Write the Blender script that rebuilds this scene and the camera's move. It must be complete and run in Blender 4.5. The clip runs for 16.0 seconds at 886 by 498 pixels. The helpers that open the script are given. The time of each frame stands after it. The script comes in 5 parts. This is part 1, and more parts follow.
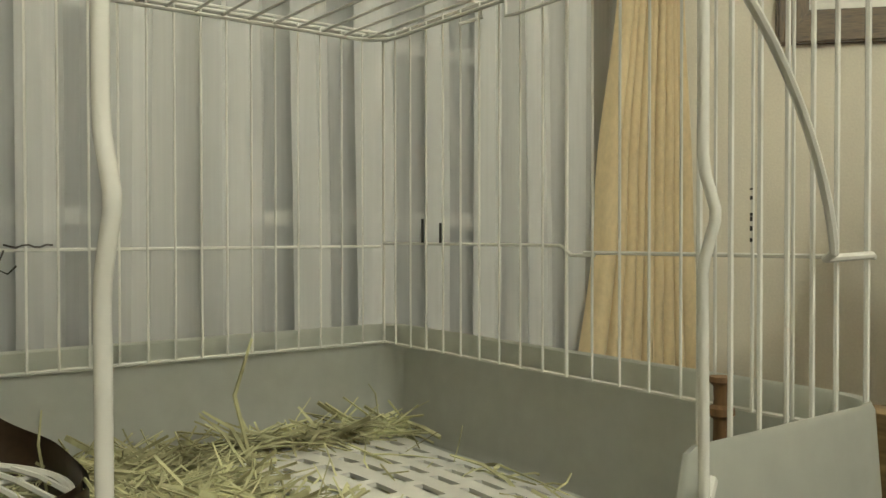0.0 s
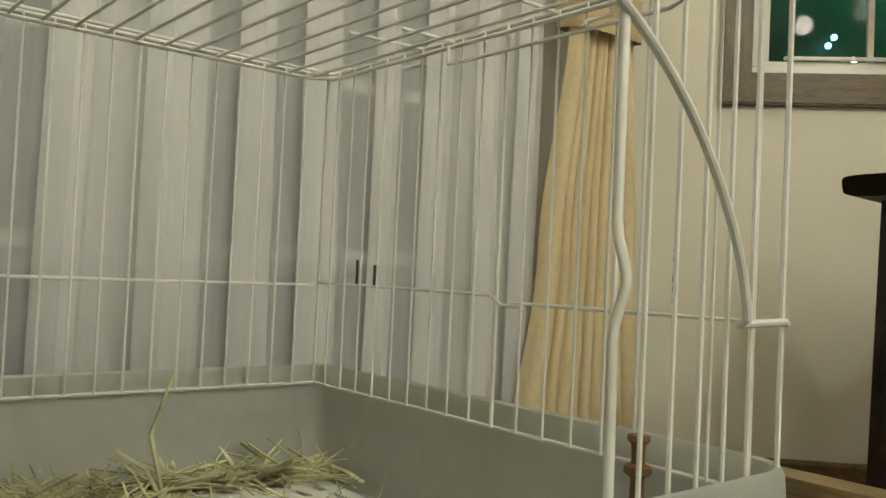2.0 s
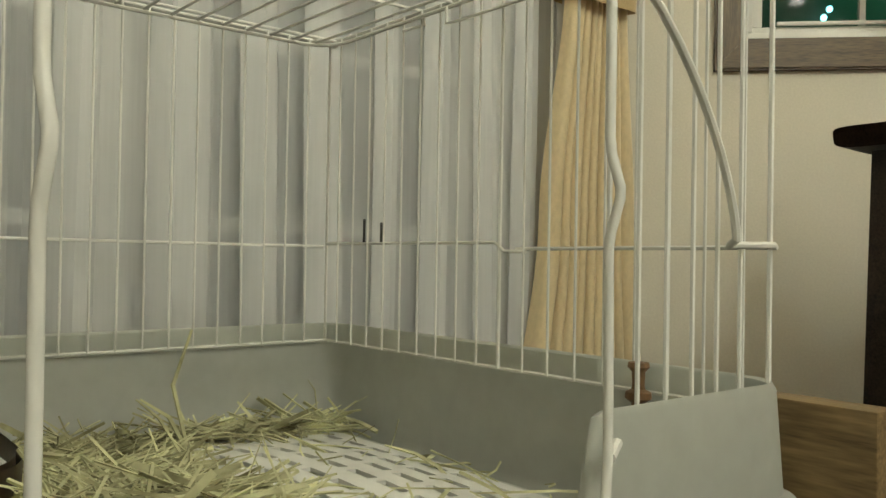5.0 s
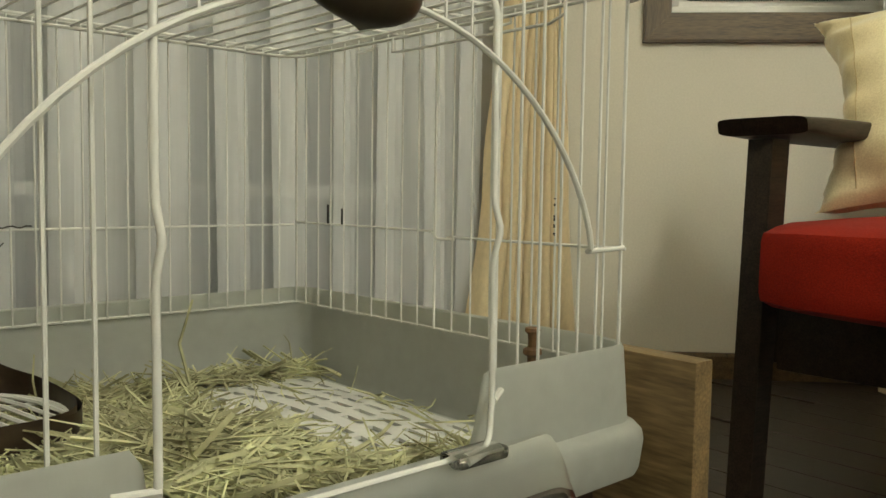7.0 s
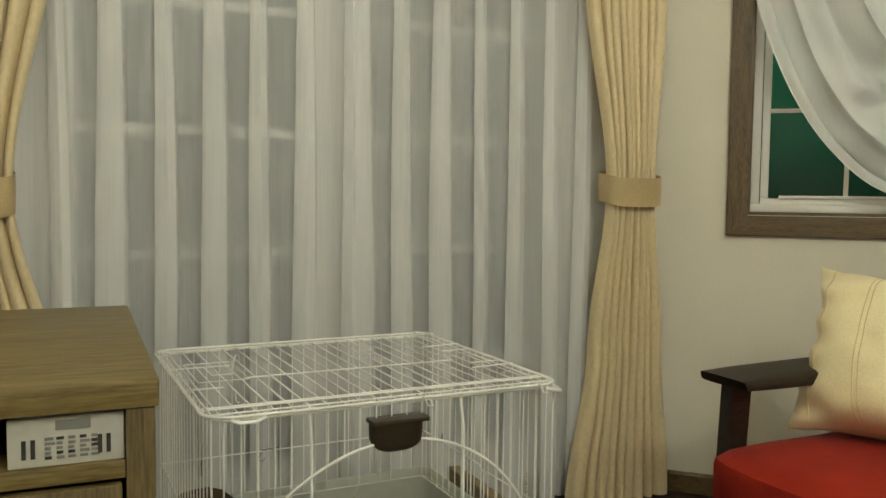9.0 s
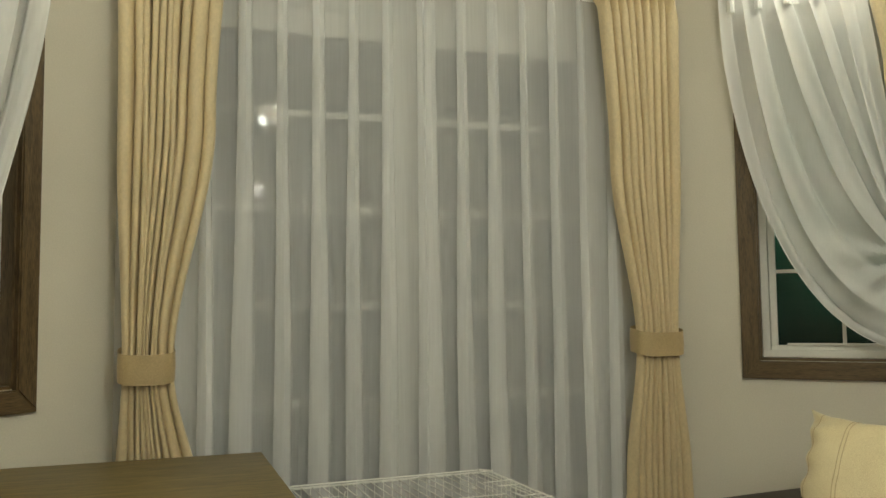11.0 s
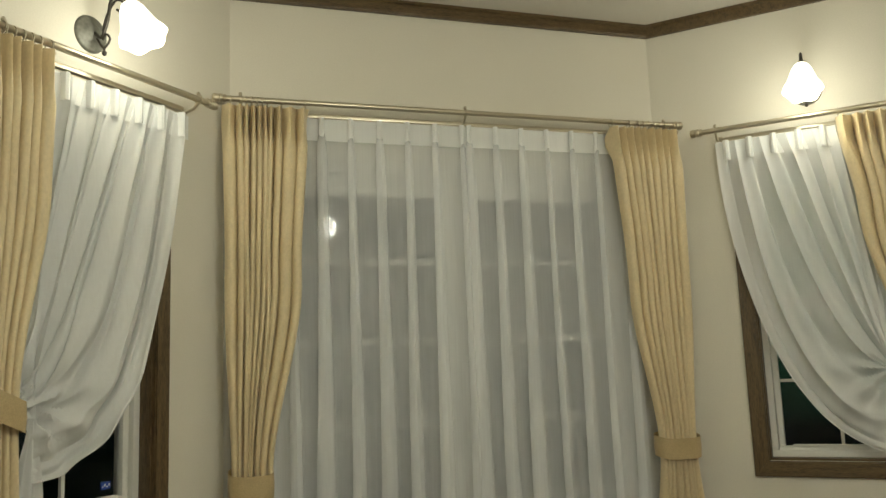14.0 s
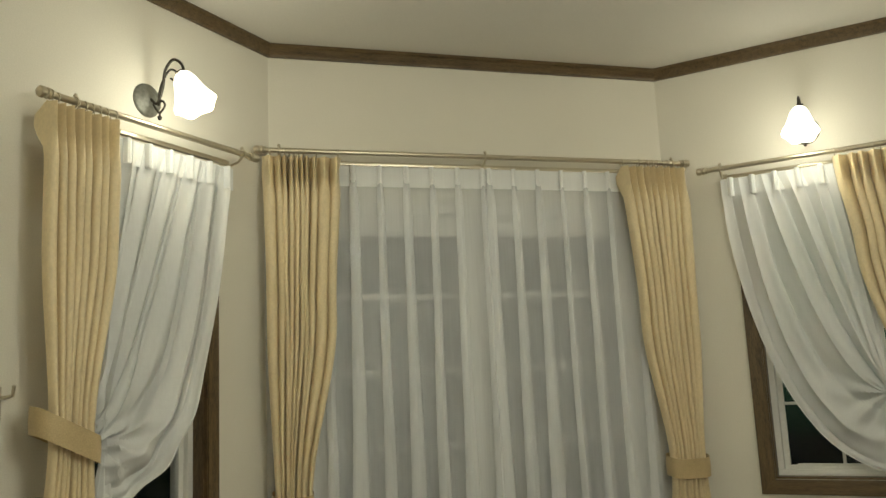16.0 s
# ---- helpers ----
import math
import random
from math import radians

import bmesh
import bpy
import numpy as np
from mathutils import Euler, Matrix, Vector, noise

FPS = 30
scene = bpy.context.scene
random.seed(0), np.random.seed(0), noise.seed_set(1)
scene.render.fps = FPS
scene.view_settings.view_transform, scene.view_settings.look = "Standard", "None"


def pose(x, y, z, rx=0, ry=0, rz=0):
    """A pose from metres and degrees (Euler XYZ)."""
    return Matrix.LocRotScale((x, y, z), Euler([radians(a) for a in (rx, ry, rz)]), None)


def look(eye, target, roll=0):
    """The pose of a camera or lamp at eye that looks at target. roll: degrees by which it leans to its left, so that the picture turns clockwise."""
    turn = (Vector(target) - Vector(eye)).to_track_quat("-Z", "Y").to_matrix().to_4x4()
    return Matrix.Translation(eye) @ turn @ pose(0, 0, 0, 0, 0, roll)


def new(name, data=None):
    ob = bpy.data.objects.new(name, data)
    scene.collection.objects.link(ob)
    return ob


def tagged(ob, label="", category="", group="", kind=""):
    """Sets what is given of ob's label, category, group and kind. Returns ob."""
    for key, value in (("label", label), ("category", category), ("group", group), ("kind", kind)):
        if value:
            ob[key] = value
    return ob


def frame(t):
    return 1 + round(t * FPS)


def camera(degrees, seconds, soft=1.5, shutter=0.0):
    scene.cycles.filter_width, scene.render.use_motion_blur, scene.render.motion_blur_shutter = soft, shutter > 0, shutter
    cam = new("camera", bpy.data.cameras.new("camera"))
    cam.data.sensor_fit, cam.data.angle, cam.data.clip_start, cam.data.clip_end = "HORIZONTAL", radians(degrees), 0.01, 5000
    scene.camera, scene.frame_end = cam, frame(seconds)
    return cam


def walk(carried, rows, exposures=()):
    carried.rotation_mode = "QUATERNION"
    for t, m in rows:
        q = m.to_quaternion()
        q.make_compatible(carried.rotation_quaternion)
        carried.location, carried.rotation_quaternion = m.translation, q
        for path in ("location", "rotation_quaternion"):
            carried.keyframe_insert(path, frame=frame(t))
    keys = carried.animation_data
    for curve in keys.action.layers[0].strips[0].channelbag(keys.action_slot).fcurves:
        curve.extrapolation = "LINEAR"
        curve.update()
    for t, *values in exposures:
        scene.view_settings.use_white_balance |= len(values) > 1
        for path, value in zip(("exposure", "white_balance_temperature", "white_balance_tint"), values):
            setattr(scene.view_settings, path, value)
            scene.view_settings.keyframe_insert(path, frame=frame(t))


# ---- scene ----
EXPOSURES = [(0, 0.42), (4.5, 0.40), (7.0, 0.40), (7.5, 0.44), (8.0, 0.34), (9.0, 0.14), (9.5, 0.04), (12.0, -0.33), (16, -0.40)]
LAMP_W, CEIL_W = 2.3, 46.0
cam = camera(55.9, 16.0)
# seconds, eye, target, roll
ROWS = [
    (0, (-0.4057, -1.1965, 0.3918), (0.7332, 0.4471, 0.3591), -0.08),
    (0.5, (-0.4008, -1.1943, 0.3966), (0.7379, 0.4499, 0.3956), 0.17),
    (1, (-0.3898, -1.2007, 0.3909), (0.7781, 0.4225, 0.4239), 1.27),
    (1.5, (-0.3920, -1.2084, 0.3985), (0.8179, 0.3836, 0.4382), 1.55),
    (2, (-0.3920, -1.2032, 0.3993), (0.8386, 0.3724, 0.4554), 2.63),
    (2.5, (-0.3942, -1.2099, 0.3992), (0.8483, 0.3560, 0.4632), 2.42),
    (3, (-0.3988, -1.2135, 0.4009), (0.8371, 0.3573, 0.4720), 1.42),
    (3.5, (-0.4025, -1.2140, 0.4013), (0.8260, 0.3622, 0.4808), 1.25),
    (4, (-0.4058, -1.2154, 0.3973), (0.8117, 0.3690, 0.4820), 0.77),
    (4.5, (-0.4087, -1.2178, 0.3794), (0.8056, 0.3708, 0.4268), 1.19),
    (4.7, (-0.4090, -1.2199, 0.3699), (0.8109, 0.3646, 0.4077), 1.09),
    (6.8, (-0.4897, -1.3348, 0.3894), (0.7964, 0.1928, 0.2782), 1.43),
    (7, (-0.5132, -1.3753, 0.4245), (0.7880, 0.1372, 0.2858), 0.77),
    (7.5, (-0.5494, -1.5296, 0.5543), (0.7517, -0.0209, 0.3779), -0.66),
    (8, (-0.5888, -1.7119, 0.6677), (0.5375, -0.0698, 0.4814), 0.16),
    (8.5, (-0.6494, -1.8898, 0.7974), (0.3702, -0.1768, 0.6362), 0.08),
    (9, (-0.6580, -2.0532, 0.8737), (0.1726, -0.2385, 0.7437), 0.64),
    (9.5, (-0.6529, -2.2016, 0.9206), (0.0632, -0.3347, 0.8744), 1.49),
    (9.7, (-0.6797, -2.2503, 0.9299), (0.0284, -0.3801, 0.8955), 0.83),
    (11.8, (-0.9282, -2.6649, 1.1333), (-0.2480, -0.7962, 1.3458), -1.03),
    (12, (-0.9535, -2.6966, 1.1632), (-0.2500, -0.8357, 1.3687), -1.75),
    (12.5, (-0.9661, -2.8118, 1.1465), (-0.2815, -0.9503, 1.4032), -1.24),
    (13, (-0.9600, -2.9280, 1.1845), (-0.3019, -1.0590, 1.4559), -1.77),
    (13.5, (-0.9771, -2.9926, 1.2129), (-0.3582, -1.1117, 1.4945), -1.79),
    (14, (-1.0461, -3.0125, 1.1996), (-0.4439, -1.1284, 1.4957), -2.20),
    (14.5, (-1.0686, -3.0691, 1.1874), (-0.4968, -1.1773, 1.4945), -2.07),
    (15, (-1.0977, -3.1388, 1.2191), (-0.5096, -1.2512, 1.5209), -2.42),
    (15.5, (-1.1037, -3.2183, 1.2420), (-0.5372, -1.3261, 1.5564), -2.70),
    (16, (-1.1248, -3.2629, 1.2662), (-0.5732, -1.3674, 1.5868), -2.65),
]
walk(cam, [(t, look(eye, target, roll)) for t, eye, target, roll in ROWS], EXPOSURES)

# ---- world and lights ----
world = bpy.data.worlds.new("night")
scene.world = world
world.use_nodes = True
world.node_tree.nodes["Background"].inputs[0].default_value = (0.012, 0.018, 0.03, 1)
world.node_tree.nodes["Background"].inputs[1].default_value = 0.3

CORNER = 0.8755          # half width of the window wall, where the slanted walls begin
RIGHT = pose(CORNER, 0, 0, 0, 0, -45)    # slanted walls: x along the wall, y outwards
LEFT = pose(-CORNER, 0, 0, 0, 0, 45)
CEIL = 2.656
WARM = (0.955, 0.985, 0.81)


def point_lamp(name, place, watts, size, colour=WARM):
    data = bpy.data.lights.new(name, "POINT")
    data.energy, data.shadow_soft_size, data.color = watts, size, colour
    ob = new(name, data)
    ob.location = place
    return ob


# bulbs of the two wall lamps and of the ceiling light further back in the room
for side, m in ((1, RIGHT), (-1, LEFT)):
    point_lamp("bulb", m @ Vector((side * 0.605, -0.225, 2.18)), LAMP_W, 0.04)
point_lamp("ceiling_bulb", (-0.06, -2.66, 2.25), CEIL_W * 0.58, 0.08)
for x, share in ((-0.44, 0.22), (-0.13, 0.13), (0.18, 0.08)):
    point_lamp("pendant_bulb", (x, -2.78, 1.79), CEIL_W * share * 1.2, 0.045)

# ---- materials ----


def material(name, base, rough=0.6, metal=0.0, vary=0.12, fine=60.0, coarse=6.0, bump=0.15, stretch=(1, 1, 1), sheen=0.0, tint=None, trans=0.0, spec=0.5, depth=0.002):
    """A plain surface with grain and stains: noise at two scales moves the colour, roughness and relief."""
    m = bpy.data.materials.new(name)
    m.use_nodes = True
    nt = m.node_tree
    n, link = nt.nodes, nt.links.new
    b = n["Principled BSDF"]
    tc = n.new("ShaderNodeTexCoord")
    mp = n.new("ShaderNodeMapping")
    mp.inputs["Scale"].default_value = stretch
    link(tc.outputs["Object"], mp.inputs[0])
    nf, nc = n.new("ShaderNodeTexNoise"), n.new("ShaderNodeTexNoise")
    nf.inputs["Scale"].default_value, nf.inputs["Detail"].default_value = fine, 6
    nc.inputs["Scale"].default_value, nc.inputs["Detail"].default_value = coarse, 3
    link(mp.outputs[0], nf.inputs["Vector"])
    link(mp.outputs[0], nc.inputs["Vector"])
    add = n.new("ShaderNodeMath")
    add.operation = "MULTIPLY_ADD"
    link(nf.outputs["Fac"], add.inputs[0])
    add.inputs[1].default_value = 0.6
    half = n.new("ShaderNodeMath")
    half.operation = "MULTIPLY"
    half.inputs[1].default_value = 0.4
    link(nc.outputs["Fac"], half.inputs[0])
    link(half.outputs[0], add.inputs[2])
    ramp = n.new("ShaderNodeValToRGB")
    lo = [max(0, c * (1 - vary * 2)) for c in base]
    hi = [min(1, c * (1 + vary * 2)) for c in (tint or base)]
    ramp.color_ramp.elements[0].position, ramp.color_ramp.elements[1].position = 0.32, 0.68
    ramp.color_ramp.elements[0].color, ramp.color_ramp.elements[1].color = (*lo, 1), (*hi, 1)
    link(add.outputs[0], ramp.inputs[0])
    link(ramp.outputs[0], b.inputs["Base Color"])
    b.inputs["Roughness"].default_value, b.inputs["Metallic"].default_value = rough, metal
    b.inputs["Specular IOR Level"].default_value = spec
    if sheen:
        b.inputs["Sheen Weight"].default_value = sheen
        b.inputs["Sheen Roughness"].default_value = 0.4
    if bump:
        bp = n.new("ShaderNodeBump")
        bp.inputs["Strength"].default_value, bp.inputs["Distance"].default_value = bump, depth
        link(nf.outputs["Fac"], bp.inputs["Height"])
        link(bp.outputs[0], b.inputs["Normal"])
    if trans:
        t = n.new("ShaderNodeBsdfTranslucent")
        link(ramp.outputs[0], t.inputs[0])
        mix = n.new("ShaderNodeMixShader")
        mix.inputs[0].default_value = trans
        link(b.outputs[0], mix.inputs[1])
        link(t.outputs[0], mix.inputs[2])
        link(mix.outputs[0], n["Material Output"].inputs[0])
    return m


def sheer_material(name, cover, base):
    """Voile: part of the light passes between the threads."""
    m = bpy.data.materials.new(name)
    m.use_nodes = True
    nt = m.node_tree
    n, link = nt.nodes, nt.links.new
    n.remove(n["Principled BSDF"])
    tc = n.new("ShaderNodeTexCoord")
    mp = n.new("ShaderNodeMapping")
    mp.inputs["Scale"].default_value = (60, 60, 1.5)
    link(tc.outputs["Object"], mp.inputs[0])
    ns = n.new("ShaderNodeTexNoise")
    ns.inputs["Scale"].default_value, ns.inputs["Detail"].default_value = 3, 4
    link(mp.outputs[0], ns.inputs["Vector"])
    mr = n.new("ShaderNodeMapRange")
    mr.inputs["From Min"].default_value, mr.inputs["From Max"].default_value = 0.3, 0.7
    mr.inputs["To Min"].default_value, mr.inputs["To Max"].default_value = cover - 0.018, cover + 0.018
    link(ns.outputs["Fac"], mr.inputs["Value"])
    d, t, c = n.new("ShaderNodeBsdfDiffuse"), n.new("ShaderNodeBsdfTranslucent"), n.new("ShaderNodeBsdfTransparent")
    d.inputs[0].default_value = t.inputs[0].default_value = (*base, 1)
    a, b = n.new("ShaderNodeMixShader"), n.new("ShaderNodeMixShader")
    a.inputs[0].default_value = 0.16
    link(d.outputs[0], a.inputs[1])
    link(t.outputs[0], a.inputs[2])
    link(mr.outputs[0], b.inputs[0])
    link(c.outputs[0], b.inputs[1])
    link(a.outputs[0], b.inputs[2])
    link(b.outputs[0], n["Material Output"].inputs[0])
    return m


def glass_material(name, tint=(1, 1, 1), rough=0.0, ior=1.45):
    m = bpy.data.materials.new(name)
    m.use_nodes = True
    b = m.node_tree.nodes["Principled BSDF"]
    b.inputs["Base Color"].default_value = (*tint, 1)
    b.inputs["Roughness"].default_value, b.inputs["Transmission Weight"].default_value, b.inputs["IOR"].default_value = rough, 1.0, ior
    return m


def glow_material(name, colour, strength):
    m = bpy.data.materials.new(name)
    m.use_nodes = True
    b = m.node_tree.nodes["Principled BSDF"]
    b.inputs["Base Color"].default_value = (*[min(1, c) for c in colour], 1)
    b.inputs["Emission Color"].default_value, b.inputs["Emission Strength"].default_value = (*colour, 1), strength
    return m


def night_glow_material(name, colour, strength, grain=1.6, dark=0.86, lit=1.12):
    """A dim night garden behind glass: light painted as glow, with soft dark patches."""
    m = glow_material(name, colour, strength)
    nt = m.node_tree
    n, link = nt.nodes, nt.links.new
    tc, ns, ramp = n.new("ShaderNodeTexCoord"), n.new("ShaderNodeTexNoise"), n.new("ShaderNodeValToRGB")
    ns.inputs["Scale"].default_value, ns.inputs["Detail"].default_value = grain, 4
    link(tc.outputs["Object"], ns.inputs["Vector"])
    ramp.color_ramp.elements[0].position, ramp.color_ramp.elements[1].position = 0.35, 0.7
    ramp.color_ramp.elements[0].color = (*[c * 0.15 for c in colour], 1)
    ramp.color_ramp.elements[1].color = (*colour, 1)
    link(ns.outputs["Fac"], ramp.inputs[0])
    # painted light: the glow fades out towards the ground, shrubs above it stay lit
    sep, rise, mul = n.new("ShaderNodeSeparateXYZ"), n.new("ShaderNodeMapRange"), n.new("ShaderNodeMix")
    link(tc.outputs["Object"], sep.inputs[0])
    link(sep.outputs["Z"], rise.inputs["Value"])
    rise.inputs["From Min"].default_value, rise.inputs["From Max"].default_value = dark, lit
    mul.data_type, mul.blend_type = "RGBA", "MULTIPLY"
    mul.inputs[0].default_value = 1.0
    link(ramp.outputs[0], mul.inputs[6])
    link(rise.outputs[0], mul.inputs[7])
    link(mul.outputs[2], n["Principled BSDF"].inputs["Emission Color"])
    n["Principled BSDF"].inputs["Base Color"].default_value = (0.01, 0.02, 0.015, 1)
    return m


PLASTER = material("wall_plaster", (0.74, 0.70, 0.60), 0.85, vary=0.03, fine=220, coarse=2.0, bump=0.25, depth=0.001, spec=0.2)
CEILING = material("ceiling_paper", (0.74, 0.71, 0.64), 0.9, vary=0.03, fine=260, coarse=1.5, bump=0.2, depth=0.001, spec=0.2)
FLOORWOOD = material("dark_floor_wood", (0.018, 0.012, 0.007), 0.4, vary=0.22, fine=40, coarse=5, bump=0.15, stretch=(14, 1, 1), tint=(0.032, 0.021, 0.012))
TRIMWOOD = material("walnut_trim", (0.066, 0.043, 0.019), 0.42, vary=0.25, fine=28, coarse=5, bump=0.12, stretch=(1.5, 14, 14), tint=(0.125, 0.080, 0.035))
TRIMWOOD_V = material("walnut_trim_upright", (0.066, 0.043, 0.019), 0.42, vary=0.25, fine=28, coarse=5, bump=0.12, stretch=(14, 14, 1.5), tint=(0.125, 0.080, 0.035))
WHITEFRAME = material("white_vinyl", (0.78, 0.77, 0.72), 0.4, vary=0.02, fine=90, bump=0.03)
GLASS = glass_material("window_glass")
DARKGLASS = glass_material("coated_window_glass", ior=1.22)
SHEER = sheer_material("white_voile", 0.48, (0.955, 0.97, 0.975))
SHEER2 = sheer_material("white_voile_close", 0.74, (0.95, 0.955, 0.945))
HEADER = sheer_material("doubled_voile", 0.92, (0.94, 0.945, 0.93))
DRAPE = material("beige_satin", (0.77, 0.635, 0.395), 0.45, vary=0.045, fine=160, coarse=14, bump=0.06, stretch=(1, 1, 0.5), sheen=0.3, trans=0.12, depth=0.0006)
DRAPEBAND = material("beige_satin_band", (0.50, 0.38, 0.20), 0.55, vary=0.08, fine=300, coarse=12, bump=0.15, sheen=0.2, depth=0.0006)
ROD = material("brushed_champagne_metal", (0.56, 0.50, 0.38), 0.33, 0.9, vary=0.06, fine=120, bump=0.05, stretch=(1, 20, 20))
IRON = material("dark_bronze_iron", (0.055, 0.050, 0.042), 0.5, 0.7, vary=0.25, fine=90, bump=0.3)
GLOBE = glow_material("lit_milky_glass", (1.0, 0.95, 0.85), 30.0)
PLATE = material("grey_bronze", (0.15, 0.15, 0.125), 0.5, 0.3, vary=0.15, fine=90, bump=0.2)
SHADE = glow_material("lit_frosted_glass", (1.0, 0.90, 0.70), 5.0)
CHAIRWOOD = material("espresso_wood", (0.010, 0.007, 0.005), 0.45, spec=0.3, vary=0.3, fine=30, coarse=6, bump=0.1, stretch=(2, 14, 14), tint=(0.026, 0.017, 0.011))
REDCLOTH = material("red_woven_cloth", (0.25, 0.011, 0.004), 0.9, vary=0.12, fine=520, coarse=9, bump=0.5, sheen=0.04, spec=0.2, tint=(0.30, 0.016, 0.005), depth=0.0012)
SATIN = material("cream_gold_satin", (0.80, 0.66, 0.38), 0.30, vary=0.06, fine=380, coarse=7, bump=0.12, sheen=0.15, tint=(0.86, 0.76, 0.50), depth=0.0006)
GREENSATIN = material("pale_green_satin", (0.42, 0.44, 0.26), 0.42, vary=0.08, fine=380, coarse=7, bump=0.12, sheen=0.3)
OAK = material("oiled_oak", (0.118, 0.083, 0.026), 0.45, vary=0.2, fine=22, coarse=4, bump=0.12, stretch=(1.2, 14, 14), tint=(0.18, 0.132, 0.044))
# uprights: the same oak with their shade put into a darker colour
OAK_SHADED = material("oiled_oak_upright_shaded", (0.09, 0.062, 0.021), 0.5, vary=0.2, fine=22, coarse=4, bump=0.12, stretch=(14, 14, 1.2), tint=(0.135, 0.096, 0.035))
PLANK = material("raw_board", (0.135, 0.088, 0.036), 0.55, vary=0.2, fine=26, coarse=4, bump=0.15, stretch=(14, 1.2, 14), tint=(0.20, 0.135, 0.06))
DARKWOOD = material("dark_stand_wood", (0.05, 0.03, 0.016), 0.55, vary=0.2, fine=26, coarse=4, bump=0.15, stretch=(2, 14, 14))
WIRE = material("white_coated_wire", (0.76, 0.76, 0.725), 0.24, vary=0.03, fine=70, bump=0.06)
TRAY = material("milky_plastic", (0.57, 0.585, 0.55), 0.35, vary=0.03, fine=60, coarse=8, bump=0.05, trans=0.45)
RIMPLASTIC = material("thin_milky_plastic", (0.66, 0.68, 0.64), 0.35, vary=0.03, fine=60, coarse=8, bump=0.04, trans=0.55)
MAT = material("white_plastic", (0.76, 0.76, 0.72), 0.4, vary=0.03, fine=80, bump=0.04)
BROWNPLASTIC = material("dark_brown_plastic", (0.050, 0.032, 0.018), 0.42, vary=0.15, fine=120, bump=0.12)
LATCH = material("olive_brown_plastic", (0.030, 0.022, 0.012), 0.3, vary=0.1, fine=150, bump=0.05)
CLEAR = glass_material("clear_plastic", (0.93, 0.93, 0.9), 0.05)
HAY = material("dry_hay", (0.49, 0.44, 0.20), 0.7, vary=0.3, fine=30, coarse=25, bump=0.1, tint=(0.78, 0.71, 0.40), trans=0.2)
TOYWOOD = material("chewed_wood", (0.16, 0.085, 0.035), 0.6, vary=0.25, fine=60, bump=0.3, stretch=(5, 5, 1))
PAPERWHITE = material("white_carton", (0.46, 0.45, 0.39), 0.6, vary=0.04, fine=60, bump=0.05)
INK = material("dark_print", (0.03, 0.03, 0.028), 0.6, vary=0.1, bump=0)
GREYINK = material("grey_print", (0.20, 0.20, 0.18), 0.6, vary=0.1, bump=0)
BLACKGLOSS = material("black_gloss", (0.012, 0.012, 0.012), 0.15, vary=0.1, bump=0)
STEEL = material("polished_steel", (0.5, 0.5, 0.48), 0.2, 0.9, vary=0.05, bump=0)
BLUE = material("blue_sticker", (0.02, 0.06, 0.35), 0.5, vary=0.1, bump=0)
SCUFF = material("dark_scuff", (0.02, 0.02, 0.018), 0.7, vary=0.2, bump=0)

# ---- builders ----


